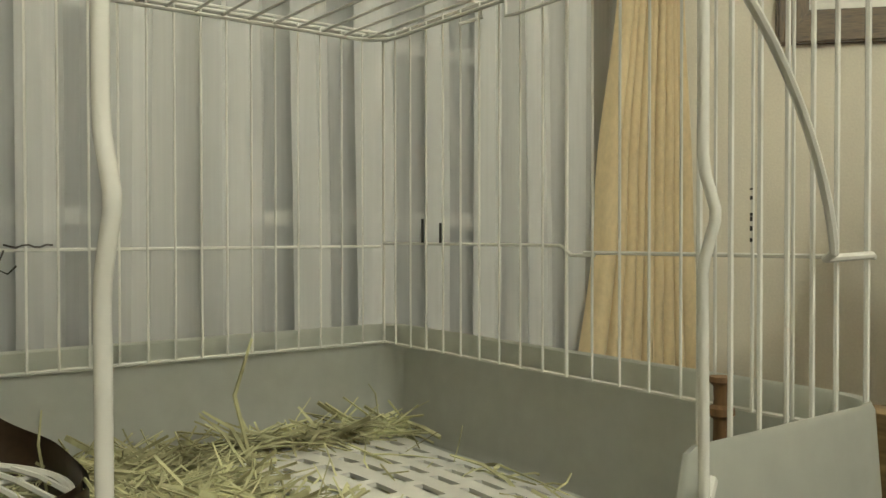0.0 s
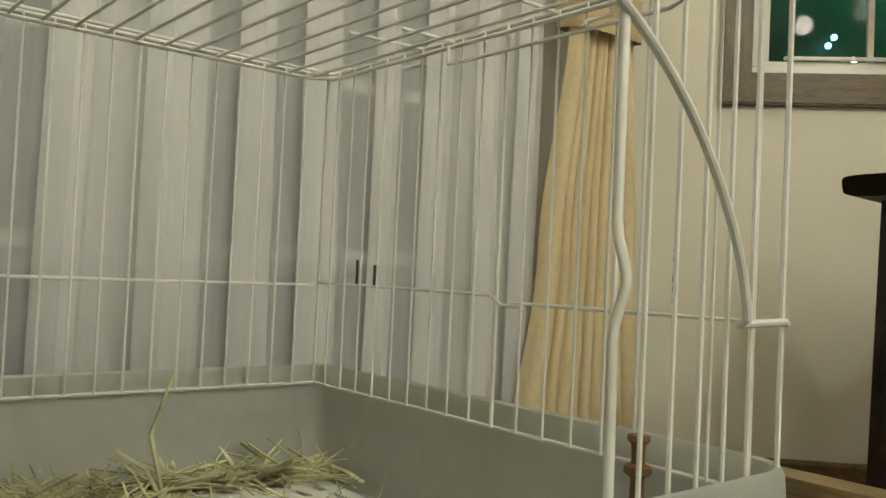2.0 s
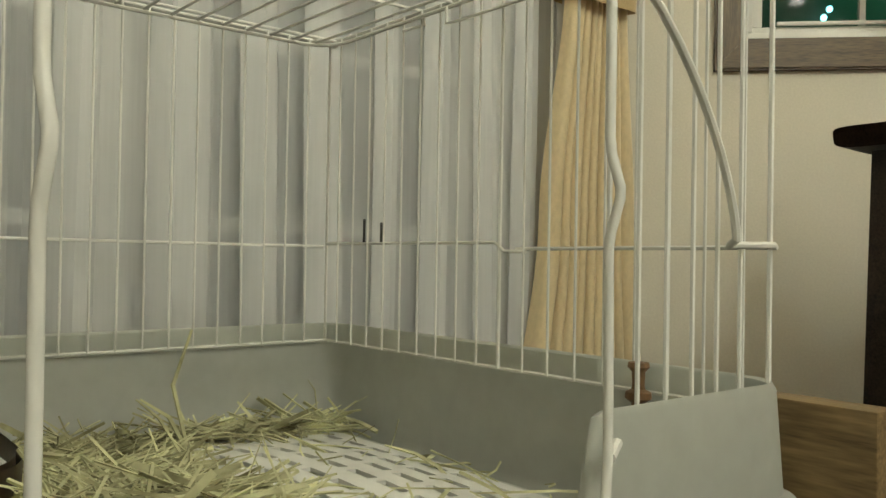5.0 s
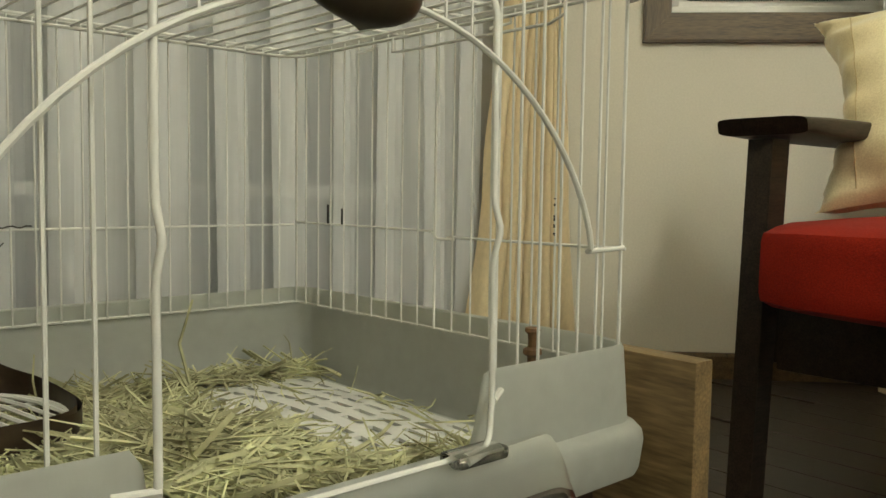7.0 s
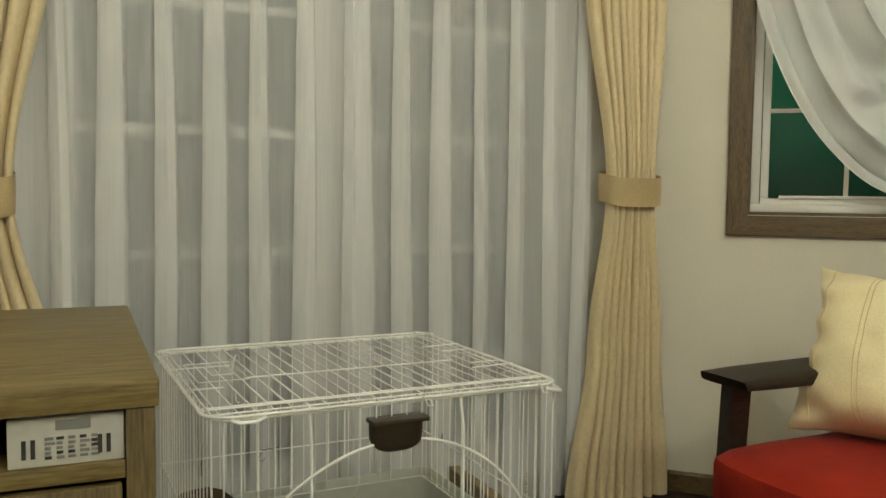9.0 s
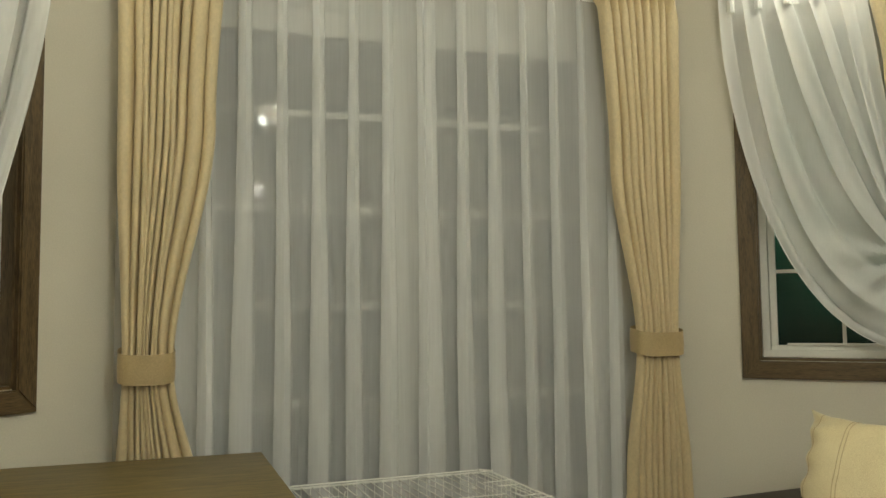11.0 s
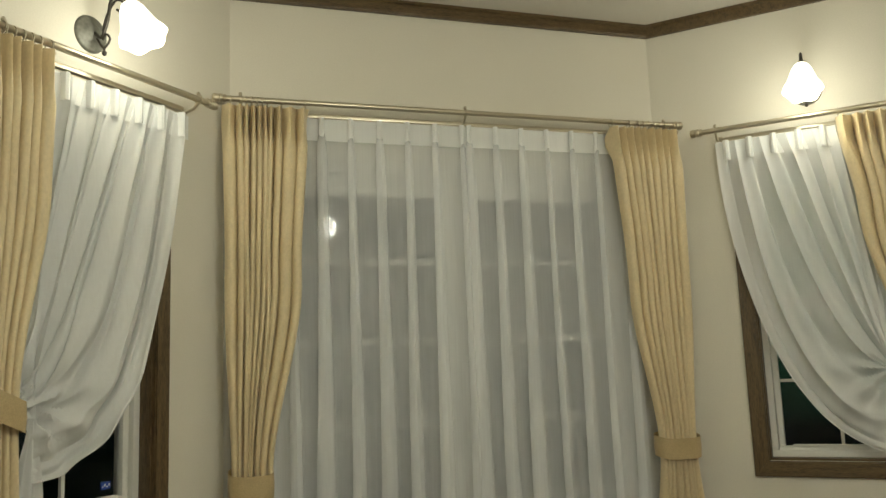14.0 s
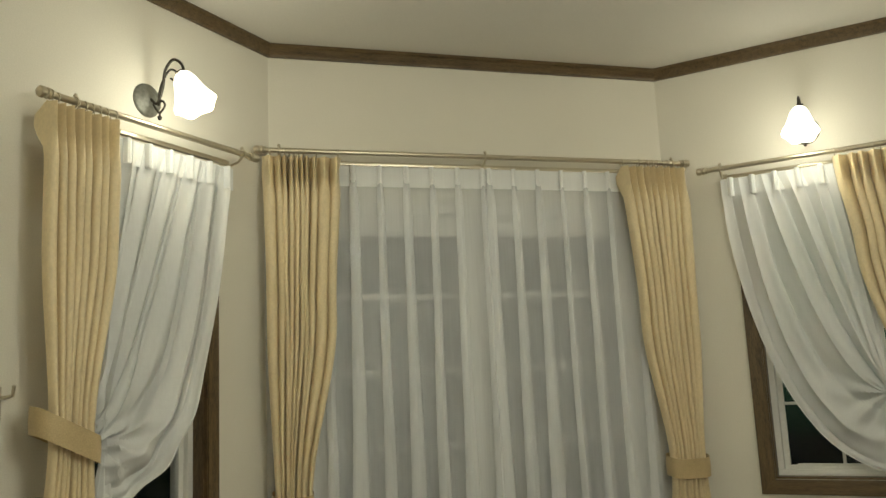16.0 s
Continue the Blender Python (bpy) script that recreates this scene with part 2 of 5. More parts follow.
class Shape:
    """Collects vertices and faces for one mesh."""

    def __init__(self):
        self.v, self.f = [], []

    def add(self, verts, faces):
        k = len(self.v)
        self.v.extend(Vector(p) for p in verts)
        self.f.extend(tuple(i + k for i in q) for q in faces)
        return self

    def box(self, x0, x1, y0, y1, z0, z1):
        v = [(x, y, z) for x in (x0, x1) for y in (y0, y1) for z in (z0, z1)]
        return self.add(v, [(0, 1, 3, 2), (4, 6, 7, 5), (0, 4, 5, 1), (2, 3, 7, 6), (0, 2, 6, 4), (1, 5, 7, 3)])

    def soft_box(self, x0, x1, y0, y1, z0, z1, b=0.004, seg=2):
        bm = bmesh.new()
        bmesh.ops.create_cube(bm, size=1.0)
        for q in bm.verts:
            q.co = ((x0 + x1) / 2 + q.co.x * (x1 - x0), (y0 + y1) / 2 + q.co.y * (y1 - y0), (z0 + z1) / 2 + q.co.z * (z1 - z0))
        bmesh.ops.bevel(bm, geom=bm.edges[:], offset=b, segments=seg, affect="EDGES", profile=0.6)
        bm.verts.index_update()
        self.add([q.co.copy() for q in bm.verts], [[q.index for q in face.verts] for face in bm.faces])
        bm.free()
        return self

    def tube(self, path, r, sides=6, closed=False, caps=True):
        pts = [Vector(p) for p in path]
        n = len(pts)
        rings, up = [], None
        for i in range(n):
            a = pts[i - 1] if i or closed else pts[i]
            b = pts[(i + 1) % n] if i < n - 1 or closed else pts[i]
            d = (b - a).normalized()
            if up is None:
                up = d.orthogonal().normalized()
            up = (up - d * up.dot(d)).normalized()
            w = d.cross(up)
            rad = r[i] if isinstance(r, (list, tuple)) else r
            rings.append([pts[i] + (up * math.cos(2 * math.pi * k / sides) + w * math.sin(2 * math.pi * k / sides)) * rad for k in range(sides)])
        v = [p for ring in rings for p in ring]
        f = []
        for i in range(n if closed else n - 1):
            j = (i + 1) % n
            f += [(i * sides + k, i * sides + (k + 1) % sides, j * sides + (k + 1) % sides, j * sides + k) for k in range(sides)]
        if caps and not closed:
            f += [tuple(reversed(range(sides))), tuple((n - 1) * sides + k for k in range(sides))]
        return self.add(v, f)

    def lathe(self, profile, m=None, sides=24):
        """profile: (radius, height) from one end to the other, round z."""
        m = m or Matrix()
        v = [m @ Vector((r * math.cos(2 * math.pi * k / sides), r * math.sin(2 * math.pi * k / sides), z)) for r, z in profile for k in range(sides)]
        f = [(i * sides + k, i * sides + (k + 1) % sides, (i + 1) * sides + (k + 1) % sides, (i + 1) * sides + k) for i in range(len(profile) - 1) for k in range(sides)]
        return self.add(v, f)

    def grid(self, fn, nu, nv):
        v = [fn(i / nu, j / nv) for j in range(nv + 1) for i in range(nu + 1)]
        f = [(j * (nu + 1) + i, j * (nu + 1) + i + 1, (j + 1) * (nu + 1) + i + 1, (j + 1) * (nu + 1) + i) for j in range(nv) for i in range(nu)]
        return self.add(v, f)

    def slab(self, outline, y0, y1):
        """An outline of (x, z) given depth from y0 to y1."""
        n = len(outline)
        v = [(x, y0, z) for x, z in outline] + [(x, y1, z) for x, z in outline]
        return self.add(v, [tuple(range(n)), tuple(range(2 * n - 1, n - 1, -1))] + [(i, i + n, (i + 1) % n + n, (i + 1) % n) for i in range(n)])

    def moved(self, m):
        self.v = [m @ p for p in self.v]
        return self

    def mesh(self, name, mat, smooth=True):
        me = bpy.data.meshes.new(name)
        me.from_pydata([tuple(p) for p in self.v], [], self.f)
        bm = bmesh.new()
        bm.from_mesh(me)
        bmesh.ops.recalc_face_normals(bm, faces=bm.faces)
        bm.to_mesh(me)
        bm.free()
        me.materials.append(mat)
        if smooth:
            me.polygons.foreach_set("use_smooth", [True] * len(me.polygons))
            me.set_sharp_from_angle(angle=radians(40))
        return me


def thing(name, label, category, m=None, group="", kind=""):
    ob = new(name)
    ob.empty_display_size = 0.05
    if m:
        ob.matrix_world = m
    return tagged(ob, label, category, group, kind)


def part(name, shape, mat, parent, label="", smooth=True, at=None):
    data = shape if isinstance(shape, bpy.types.Mesh) else shape.mesh(name, mat, smooth)
    ob = new(name, data)
    ob.parent = parent
    if at:
        ob.matrix_local = at
    return tagged(ob, label)


def solid(name, shape, mat, label, category, m=None, group="", kind="", smooth=True):
    ob = new(name, shape.mesh(name, mat, smooth))
    if m:
        ob.matrix_world = m
    return tagged(ob, label, category, group, kind)


def smoothstep(a, b, x):
    t = min(1, max(0, (x - a) / (b - a)))
    return t * t * (3 - 2 * t)


def rounded(x0, x1, y0, y1, r, z, seg=6):
    """A rounded rectangle lying flat, as a closed path."""
    out = []
    for cx, cy, a in ((x1 - r, y1 - r, 0), (x0 + r, y1 - r, 90), (x0 + r, y0 + r, 180), (x1 - r, y0 + r, 270)):
        out += [Vector((cx + r * math.cos(radians(a + 90 * k / seg)), cy + r * math.sin(radians(a + 90 * k / seg)), z)) for k in range(seg + 1)]
    return out


# ---- the room ----
FAR = 1.30                                  # length of the slanted walls
SIDE = CORNER + FAR * math.sqrt(0.5)        # side walls
BEND = -FAR * math.sqrt(0.5)
BACK = -5.0
T = 0.14


def wall(name, m, x0, x1, holes, label):
    s = Shape()
    x = x0
    for a, b, z0, z1 in holes:
        s.box(x, a, 0, T, 0, CEIL)
        if z0 > 0:
            s.box(a, b, 0, T, 0, z0)
        s.box(a, b, 0, T, z1, CEIL)
        x = b
    s.box(x, x1, 0, T, 0, CEIL)
    return solid(name, s, PLASTER, label, "wall", m, kind="structure", smooth=False)


DOORWIN = (-0.762, 0.750, 0.04, 2.017)
CASEMENT = (0.347, 0.867, 0.826, 2.02)
wall("wall_north", Matrix(), -CORNER - 0.05, CORNER + 0.05, [DOORWIN], "cream plaster wall behind the tall curtained window")
wall("wall_northeast", RIGHT, 0, FAR, [CASEMENT], "cream plaster slanted wall with a small window")
wall("wall_northwest", LEFT, -FAR, 0, [(-CASEMENT[1], -CASEMENT[0], CASEMENT[2], CASEMENT[3])], "cream plaster slanted wall with a small window")
solid("wall_east", Shape().box(SIDE, SIDE + T, BACK, BEND, 0, CEIL), PLASTER, "plain cream plaster side wall", "wall", kind="structure", smooth=False)
solid("wall_west", Shape().box(-SIDE - T, -SIDE, BACK, BEND, 0, CEIL), PLASTER, "plain cream plaster side wall", "wall", kind="structure", smooth=False)
solid("wall_south", Shape().box(-SIDE - T, SIDE + T, BACK - T, BACK, 0, CEIL), PLASTER, "plain cream plaster end wall", "wall", kind="structure", smooth=False)
solid("ceiling", Shape().box(-SIDE - 0.3, SIDE + 0.3, BACK - 0.3, 0.3, CEIL, CEIL + 0.1), CEILING, "off-white papered ceiling", "ceiling", kind="structure", smooth=False)

# floor: narrow boards on a dark bed
floor = solid("floor", Shape().box(-SIDE - 0.3, SIDE + 0.3, BACK - 0.3, 0.3, -0.12, -0.004), FLOORWOOD, "dark brown polished wooden floor", "floor", kind="structure", smooth=False)

# crown moulding and baseboard, cut at the angles
INSIDE = [Vector((-SIDE, BACK)), Vector((-SIDE, BEND)), Vector((-CORNER, 0)), Vector((CORNER, 0)), Vector((SIDE, BEND)), Vector((SIDE, BACK))]


def inset(d):
    out = []
    for i, p in enumerate(INSIDE):
        dirs = []
        if i > 0:
            dirs.append((p - INSIDE[i - 1]).normalized())
        if i < len(INSIDE) - 1:
            dirs.append((INSIDE[i + 1] - p).normalized())
        ns = [Vector((q.y, -q.x)) for q in dirs]
        if len(ns) == 1:
            out.append(p + ns[0] * d)
        else:
            h = (ns[0] + ns[1]).normalized()
            out.append(p + h * (d / h.dot(ns[0])))
    return out


def strip(profile):
    """profile: (distance from the wall, height); runs round the room."""
    s = Shape()
    lines = [inset(d) for d, z in profile]
    n = len(profile)
    v = [(lines[k][i].x, lines[k][i].y, profile[k][1]) for i in range(len(INSIDE)) for k in range(n)]
    f = [(i * n + k, i * n + (k + 1) % n, (i + 1) * n + (k + 1) % n, (i + 1) * n + k) for i in range(len(INSIDE) - 1) for k in range(n)]
    return s.add(v, f)


solid("crown_trim", strip([(-0.002, 2.602), (0.014, 2.602), (0.018, 2.610), (0.018, 2.640), (0.026, 2.646), (0.026, 2.657), (-0.002, 2.657)]), TRIMWOOD, "dark brown wooden crown moulding", "moulding", kind="structure", smooth=False)
solid("baseboard", strip([(-0.002, 0), (0.012, 0), (0.012, 0.052), (0.008, 0.06), (-0.002, 0.06)]), TRIMWOOD, "brown wooden baseboard", "baseboard", kind="structure", smooth=False)

# ---- windows ----


def frame_bars(parent, name, x0, x1, z0, z1, w, y0, y1, mat, mat_v, b=0.003):
    part(name, Shape().soft_box(x0, x1, y0, y1, z0, z0 + w, b), mat, parent)
    part(name, Shape().soft_box(x0, x1, y0, y1, z1 - w, z1, b), mat, parent)
    part(name, Shape().soft_box(x0, x0 + w, y0, y1, z0 + w, z1 - w, b), mat_v, parent)
    part(name, Shape().soft_box(x1 - w, x1, y0, y1, z0 + w, z1 - w, b), mat_v, parent)


def casing(parent, x0, x1, z0, z1, w):
    """Mitred wooden boards round the opening, with a rounded front."""
    for a, b, c, d, mat in (((x0, z0), (x1, z0), (x1 - w, z0 + w), (x0 + w, z0 + w), TRIMWOOD), ((x0, z1), (x1, z1), (x1 - w, z1 - w), (x0 + w, z1 - w), TRIMWOOD),
                            ((x0, z0), (x0, z1), (x0 + w, z1 - w), (x0 + w, z0 + w), TRIMWOOD_V), ((x1, z0), (x1, z1), (x1 - w, z1 - w), (x1 - w, z0 + w), TRIMWOOD_V)):
        bm = bmesh.new()
        lo = [bm.verts.new((x, 0.0, z)) for x, z in (a, b, c, d)]
        hi = [bm.verts.new((x, -0.018, z)) for x, z in (a, b, c, d)]
        bm.faces.new(lo)
        bm.faces.new(hi)
        for i in range(4):
            bm.faces.new((lo[i], lo[(i + 1) % 4], hi[(i + 1) % 4], hi[i]))
        bmesh.ops.recalc_face_normals(bm, faces=bm.faces)
        bmesh.ops.bevel(bm, geom=[e for e in bm.edges if all(q.co.y < -0.01 for q in e.verts)], offset=0.004, segments=2, affect="EDGES")
        s = Shape()
        bm.verts.index_update()
        s.add([q.co.copy() for q in bm.verts], [[q.index for q in face.verts] for face in bm.faces])
        bm.free()
        part("casing", s, mat, parent)


def small_window(name, m, side, label):
    win = thing(name, label, "window", m, kind="structure")
    x0, x1, z0, z1 = CASEMENT
    if side < 0:
        x0, x1 = -x1, -x0
    casing(win, x0 - 0.055, x1 + 0.055, z0 - 0.06, z1 + 0.055, 0.058)
    # wooden jamb lining
    part("jamb", Shape().box(x0 - 0.001, x0 + 0.008, 0.0, 0.07, z0, z1), TRIMWOOD_V, win)
    part("jamb", Shape().box(x1 - 0.008, x1 + 0.001, 0.0, 0.07, z0, z1), TRIMWOOD_V, win)
    part("sill", Shape().box(x0, x1, 0.0, 0.07, z0 - 0.001, z0 + 0.008), TRIMWOOD, win)
    part("head", Shape().box(x0, x1, 0.0, 0.07, z1 - 0.008, z1 + 0.001), TRIMWOOD, win)
    frame_bars(win, "window_frame", x0 + 0.008, x1 - 0.008, z0 + 0.008, z1 - 0.008, 0.024, 0.045, 0.13, WHITEFRAME, WHITEFRAME)
    gx0, gx1, gz0, gz1 = x0 + 0.034, x1 - 0.034, z0 + 0.026, z1 - 0.034
    zm = 1.43
    for a, b, y in ((gz0, zm + 0.02, 0.062), (zm - 0.02, gz1, 0.088)):
        frame_bars(win, "sash", gx0, gx1, a, b, 0.022, y, y + 0.024, WHITEFRAME, WHITEFRAME)
        mid = (gx0 + gx1) / 2
        part("muntin", Shape().box(mid - 0.006, mid + 0.006, y + 0.006, y + 0.018, a + 0.022, b - 0.022), WHITEFRAME, win)
        zh = a + 0.03 + (b - a - 0.06) * 0.45
        part("muntin", Shape().box(gx0 + 0.022, gx1 - 0.022, y + 0.005, y + 0.019, zh - 0.006, zh + 0.006), WHITEFRAME, win)
        pane = part("pane", Shape().box(gx0 + 0.020, gx1 - 0.020, y + 0.010, y + 0.013, a + 0.020, b - 0.020), DARKGLASS, win)
        pane.visible_shadow = False
    part("stay_rail", Shape().soft_box(gx0 + 0.05, gx1 - 0.05, 0.050, 0.060, gz0 + 0.022, gz0 + 0.030, 0.002), WHITEFRAME, win)
    return win


small_window("window_1", RIGHT, 1, "white double-hung window with brown wooden casing, night outside")
west = small_window("window_2", LEFT, -1, "white double-hung window with brown wooden casing, night outside")

door_win = thing("window_3", "tall white glazed double door behind sheer curtains", "window", kind="structure")
x0, x1, z0, z1 = DOORWIN
frame_bars(door_win, "window_frame", x0, x1, z0, z1, 0.05, 0.02, 0.12, WHITEFRAME, WHITEFRAME)
midx = -0.006
for a, b in ((x0 + 0.05, midx), (midx, x1 - 0.05)):
    frame_bars(door_win, "leaf_frame", a + 0.002, b - 0.002, z0 + 0.052, z1 - 0.052, 0.085, 0.045, 0.085, WHITEFRAME, WHITEFRAME)
    for z in (1.628, 1.325, 1.023, 0.723, 0.42):
        part("muntin", Shape().box(a + 0.087, b - 0.087, 0.055, 0.075, z - 0.011, z + 0.011), WHITEFRAME, door_win)
    pane = part("pane", Shape().box(a + 0.08, b - 0.08, 0.064, 0.067, z0 + 0.13, z1 - 0.13), GLASS, door_win)
    pane.visible_shadow = False

# night outside
BULB = glow_material("tiny_bulb", (0.25, 0.9, 1.0), 3.0)
WHITEBULB = glow_material("tiny_white_bulb", (1.0, 0.95, 0.8), 6.0)
for i, (bs, bz) in enumerate(((2.075, 2.332), (2.034, 2.267), (2.225, 2.159))):
    solid("garden_bulb", Shape().lathe([(0.0, 0.026), (0.016, 0.020), (0.026, 0.0), (0.016, -0.020), (0.0, -0.026)], None, 10), WHITEBULB if i == 2 else BULB, "tiny glowing bulb in the dark garden", "bulb", RIGHT @ pose(bs, 4.90, bz), "garden bulbs")
# backdrops glow faintly by themselves, standing in for light in the garden
NIGHT = night_glow_material("night_garden_glow", (0.010, 0.080, 0.036), 0.85, 0.6, 0.6, 1.4)
DARKNIGHT = night_glow_material("night_dark", (0.004, 0.006, 0.008), 0.6)
solid("backdrop_east", Shape().box(-6.0, 14.0, 5.0, 5.05, -1.0, 7.0), NIGHT, "dark green night garden backdrop, its light painted as a faint glow", "backdrop", RIGHT, kind="structure")
solid("backdrop_west", Shape().box(-3.4, 1.4, 1.5, 1.52, -0.5, 3.2), DARKNIGHT, "dark night garden backdrop with a faint painted glow", "backdrop", LEFT, kind="structure")
solid("backdrop_north", Shape().box(-1.0, 1.0, 0.62, 0.64, -0.5, 3.2), DARKNIGHT, "dark night garden backdrop with a faint painted glow", "backdrop", kind="structure")

# ---- curtains ----


def omega(width, depth):
    """One pinched fold seen from above: the cloth doubles back on itself and stands into the room."""
    return [(0.44 * width, -0.05 * depth), (0.50 * width, -0.22 * depth), (0.42 * width, -0.36 * depth), (-0.40 * width, -0.42 * depth), (-0.50 * width, -0.62 * depth),
            (-0.36 * width, -0.90 * depth), (0.0, -1.12 * depth), (0.36 * width, -0.95 * depth), (0.53 * width, -0.50 * depth), (0.56 * width, 0.0)]


def sheer_panel(x0, x1, first, pitch, count, y, top, bottom, seed):
    """Hanging voile with pinch pleats at even steps, flat between them."""
    rnd = random.Random(seed)
    rows = 40
    lean = [rnd.uniform(-0.008, 0.008) for _ in range(count)]
    fat = [rnd.uniform(0.72, 1.3) for _ in range(count)]
    ph = [rnd.uniform(0, 6.28) for _ in range(count)]
    v, n = [], 0
    for j in range(rows + 1):
        q = j / rows
        z = top + (bottom - top) * q
        d = top - z
        neck = 0.017 if d < 0.07 else 0.017 + 0.014 * smoothstep(0.07, 0.13, d)
        wide = neck + 0.024 * smoothstep(0.25, 1.6, d)
        deep = 0.016 + 0.016 * smoothstep(0.05, 0.15, d) + 0.012 * smoothstep(0.3, 2.0, d)
        line = [(x0, y)]
        for k in range(count):
            cx = first + pitch * k + lean[k] * smoothstep(0.2, 2.0, d) + 0.004 * math.sin(z * 3 + ph[k]) * smoothstep(0.2, 1.5, d)
            prev = line[-1]
            w = wide * fat[k]
            pts = [(cx + dx, y + dy) for dx, dy in omega(w, deep)]
            gap = pts[4][0] - prev[0]
            for s in (0.25, 0.5, 0.75, 0.98):
                sag = 0.007 * smoothstep(0.1, 1.0, d) * math.sin(math.pi * s) + 0.003 * math.sin(6.3 * s + ph[k]) * smoothstep(0.3, 1.8, d)
                line.append((prev[0] + gap * s, y + sag))
            line += pts
        prev = line[-1]
        for s in (0.33, 0.66, 1.0):
            line.append((prev[0] + (x1 - prev[0]) * s, y))
        n = len(line)
        v += [(px, py, z) for px, py in line]
    s = Shape()
    return s.add(v, [(j * n + i, j * n + i + 1, (j + 1) * n + i + 1, (j + 1) * n + i) for j in range(rows) for i in range(n - 1)])


def header_band(x0, x1, first, pitch, count, y, top):
    s = Shape()
    line = [(x0, y)]
    for k in range(count):
        line += [(first + pitch * k + dx, y + dy) for dx, dy in omega(0.021, 0.018)]
    line.append((x1, y))
    n = len(line)
    v = [(px, py - 0.0015, z) for z in (top, top - 0.04, top - 0.085) for px, py in line]
    return s.add(v, [(j * n + i, j * n + i + 1, (j + 1) * n + i + 1, (j + 1) * n + i) for j in range(2) for i in range(n - 1)])


PITCH = 0.109
for lo, hi, sy, seed in ((-0.90, 0.014, -0.048, 3), (-0.014, 0.90, -0.053, 5)):
    count = 8
    f0 = -0.008 - PITCH * 7 if seed == 3 else 0.020
    cur = thing("sheer_curtain", "white translucent pinch-pleated voile curtain hanging to the floor", "curtain", group="sheers of the tall window")
    part("panel", sheer_panel(lo, hi, f0, PITCH, count, sy, 2.146, 0.012, seed), SHEER, cur)
    part("heading", header_band(lo, hi, f0, PITCH, count, sy, 2.148), HEADER, cur, "doubled white heading tape")


def drape_panel(keys, folds, y, top, bottom, seed, depth=0.018, rows=64, share=None):
    """Heavy panel: keys are (height, left, right, depth factor), from top to bottom."""
    rnd = random.Random(seed)
    per = 12
    n = folds * per
    ph = [rnd.uniform(-0.5, 0.5) for _ in range(folds + 1)]
    amp = [rnd.uniform(0.8, 1.15) for _ in range(folds + 1)]
    share = share or [rnd.uniform(0.7, 1.0) * (1.5 if j in (0, folds - 1) else 1.0) for j in range(folds)]
    cut = [sum(share[:j]) / sum(share) for j in range(folds)] + [1.0]
    us = [cut[j] + (cut[j + 1] - cut[j]) * i / per for j in range(folds) for i in range(per)] + [1.0]
    s = Shape()

    def at(u, q):
        z = top + (bottom - top) * q
        for a, b in zip(keys, keys[1:]):
            if b[0] <= z <= a[0]:
                t = smoothstep(0, 1, (a[0] - z) / (a[0] - b[0]))
                lo, hi, dp = (a[k] + (b[k] - a[k]) * t for k in (1, 2, 3))
                off = (a[4] + (b[4] - a[4]) * t)
                break
        k = max(j for j in range(folds) if cut[j] <= u + 1e-9)
        fr = (u - cut[k]) / (cut[k + 1] - cut[k])
        w = (hi - lo) / folds
        head = 1 - smoothstep(0.06, 0.15, top - z)
        c = 1 - 2 * abs(math.sin(math.pi * fr)) ** (0.55 + 4.5 * head)
        tuck = 0.050 * (1 - abs(math.sin(math.pi * fr)) ** 0.8) * head * smoothstep(0.0, 0.02, top - z)
        a = amp[k] * (1 - fr) + amp[k + 1] * fr
        pinch = smoothstep(0.0, 0.12, top - z)
        x = lo + u * (hi - lo) - w * 0.10 * math.sin(2 * math.pi * fr) * (0.3 + 0.7 * pinch) + 0.003 * math.sin(z * 4 + ph[k] * 9)
        return Vector((x, y + off + depth * dp * a * (0.75 + 0.25 * pinch) * c + tuck, z))

    return s.grid(lambda u, q: at(us[min(n, int(u * n + 0.5))], q), n, rows)


def ring(parent, x, y, z, data):
    part("ring", data, None, parent, at=pose(x, y, z, 0, 90, 0))


RINGMESH = Shape().tube([Vector((0.016 * math.cos(a), 0.016 * math.sin(a), 0)) for a in [2 * math.pi * k / 16 for k in range(16)]], 0.0022, 6, closed=True).mesh("ring", ROD)


def band(lo, hi, y0, y1, z0, z1, slant=0.0, taper=0.0):
    """A tieback: a flat loop of cloth round the gathered panel."""
    n = 40
    v = []
    for k in range(n):
        a = 2 * math.pi * k / n
        cx, cy = (lo + hi) / 2, (y0 + y1) / 2
        c, s_ = math.cos(a), math.sin(a)
        x = cx + (hi - lo) / 2 * math.copysign(abs(c) ** 0.6, c)
        yy = cy + (y1 - y0) / 2 * math.copysign(abs(s_) ** 0.7, s_)
        dz = slant * (x - cx)
        sag = 0.012 * (-s_)
        for z, o in ((z1, 1.0), ((z0 + z1) / 2, 1.02), (z0, 1.0)):
            v.append((cx + (x - cx) * o, cy + (yy - cy) * o, z + dz - sag))
    f = [(k * 3 + j, (k + 1) % n * 3 + j, (k + 1) % n * 3 + j + 1, k * 3 + j + 1) for k in range(n) for j in range(2)]
    return Shape().add(v, f)


def drape(m, keys, folds, y, top, bottom, seed, tie, label, group, rings, rod_y, rod_z, share=None):
    cur = thing("drape", label, "curtain", m, group)
    part("panel", drape_panel(keys, folds, y, top, bottom, seed, share=share), DRAPE, cur)
    part("tieback", band(*tie), DRAPEBAND, cur, "flat beige cloth tieback")
    for x in rings:
        ring(cur, x, rod_y, rod_z - 0.006, RINGMESH)
    return cur


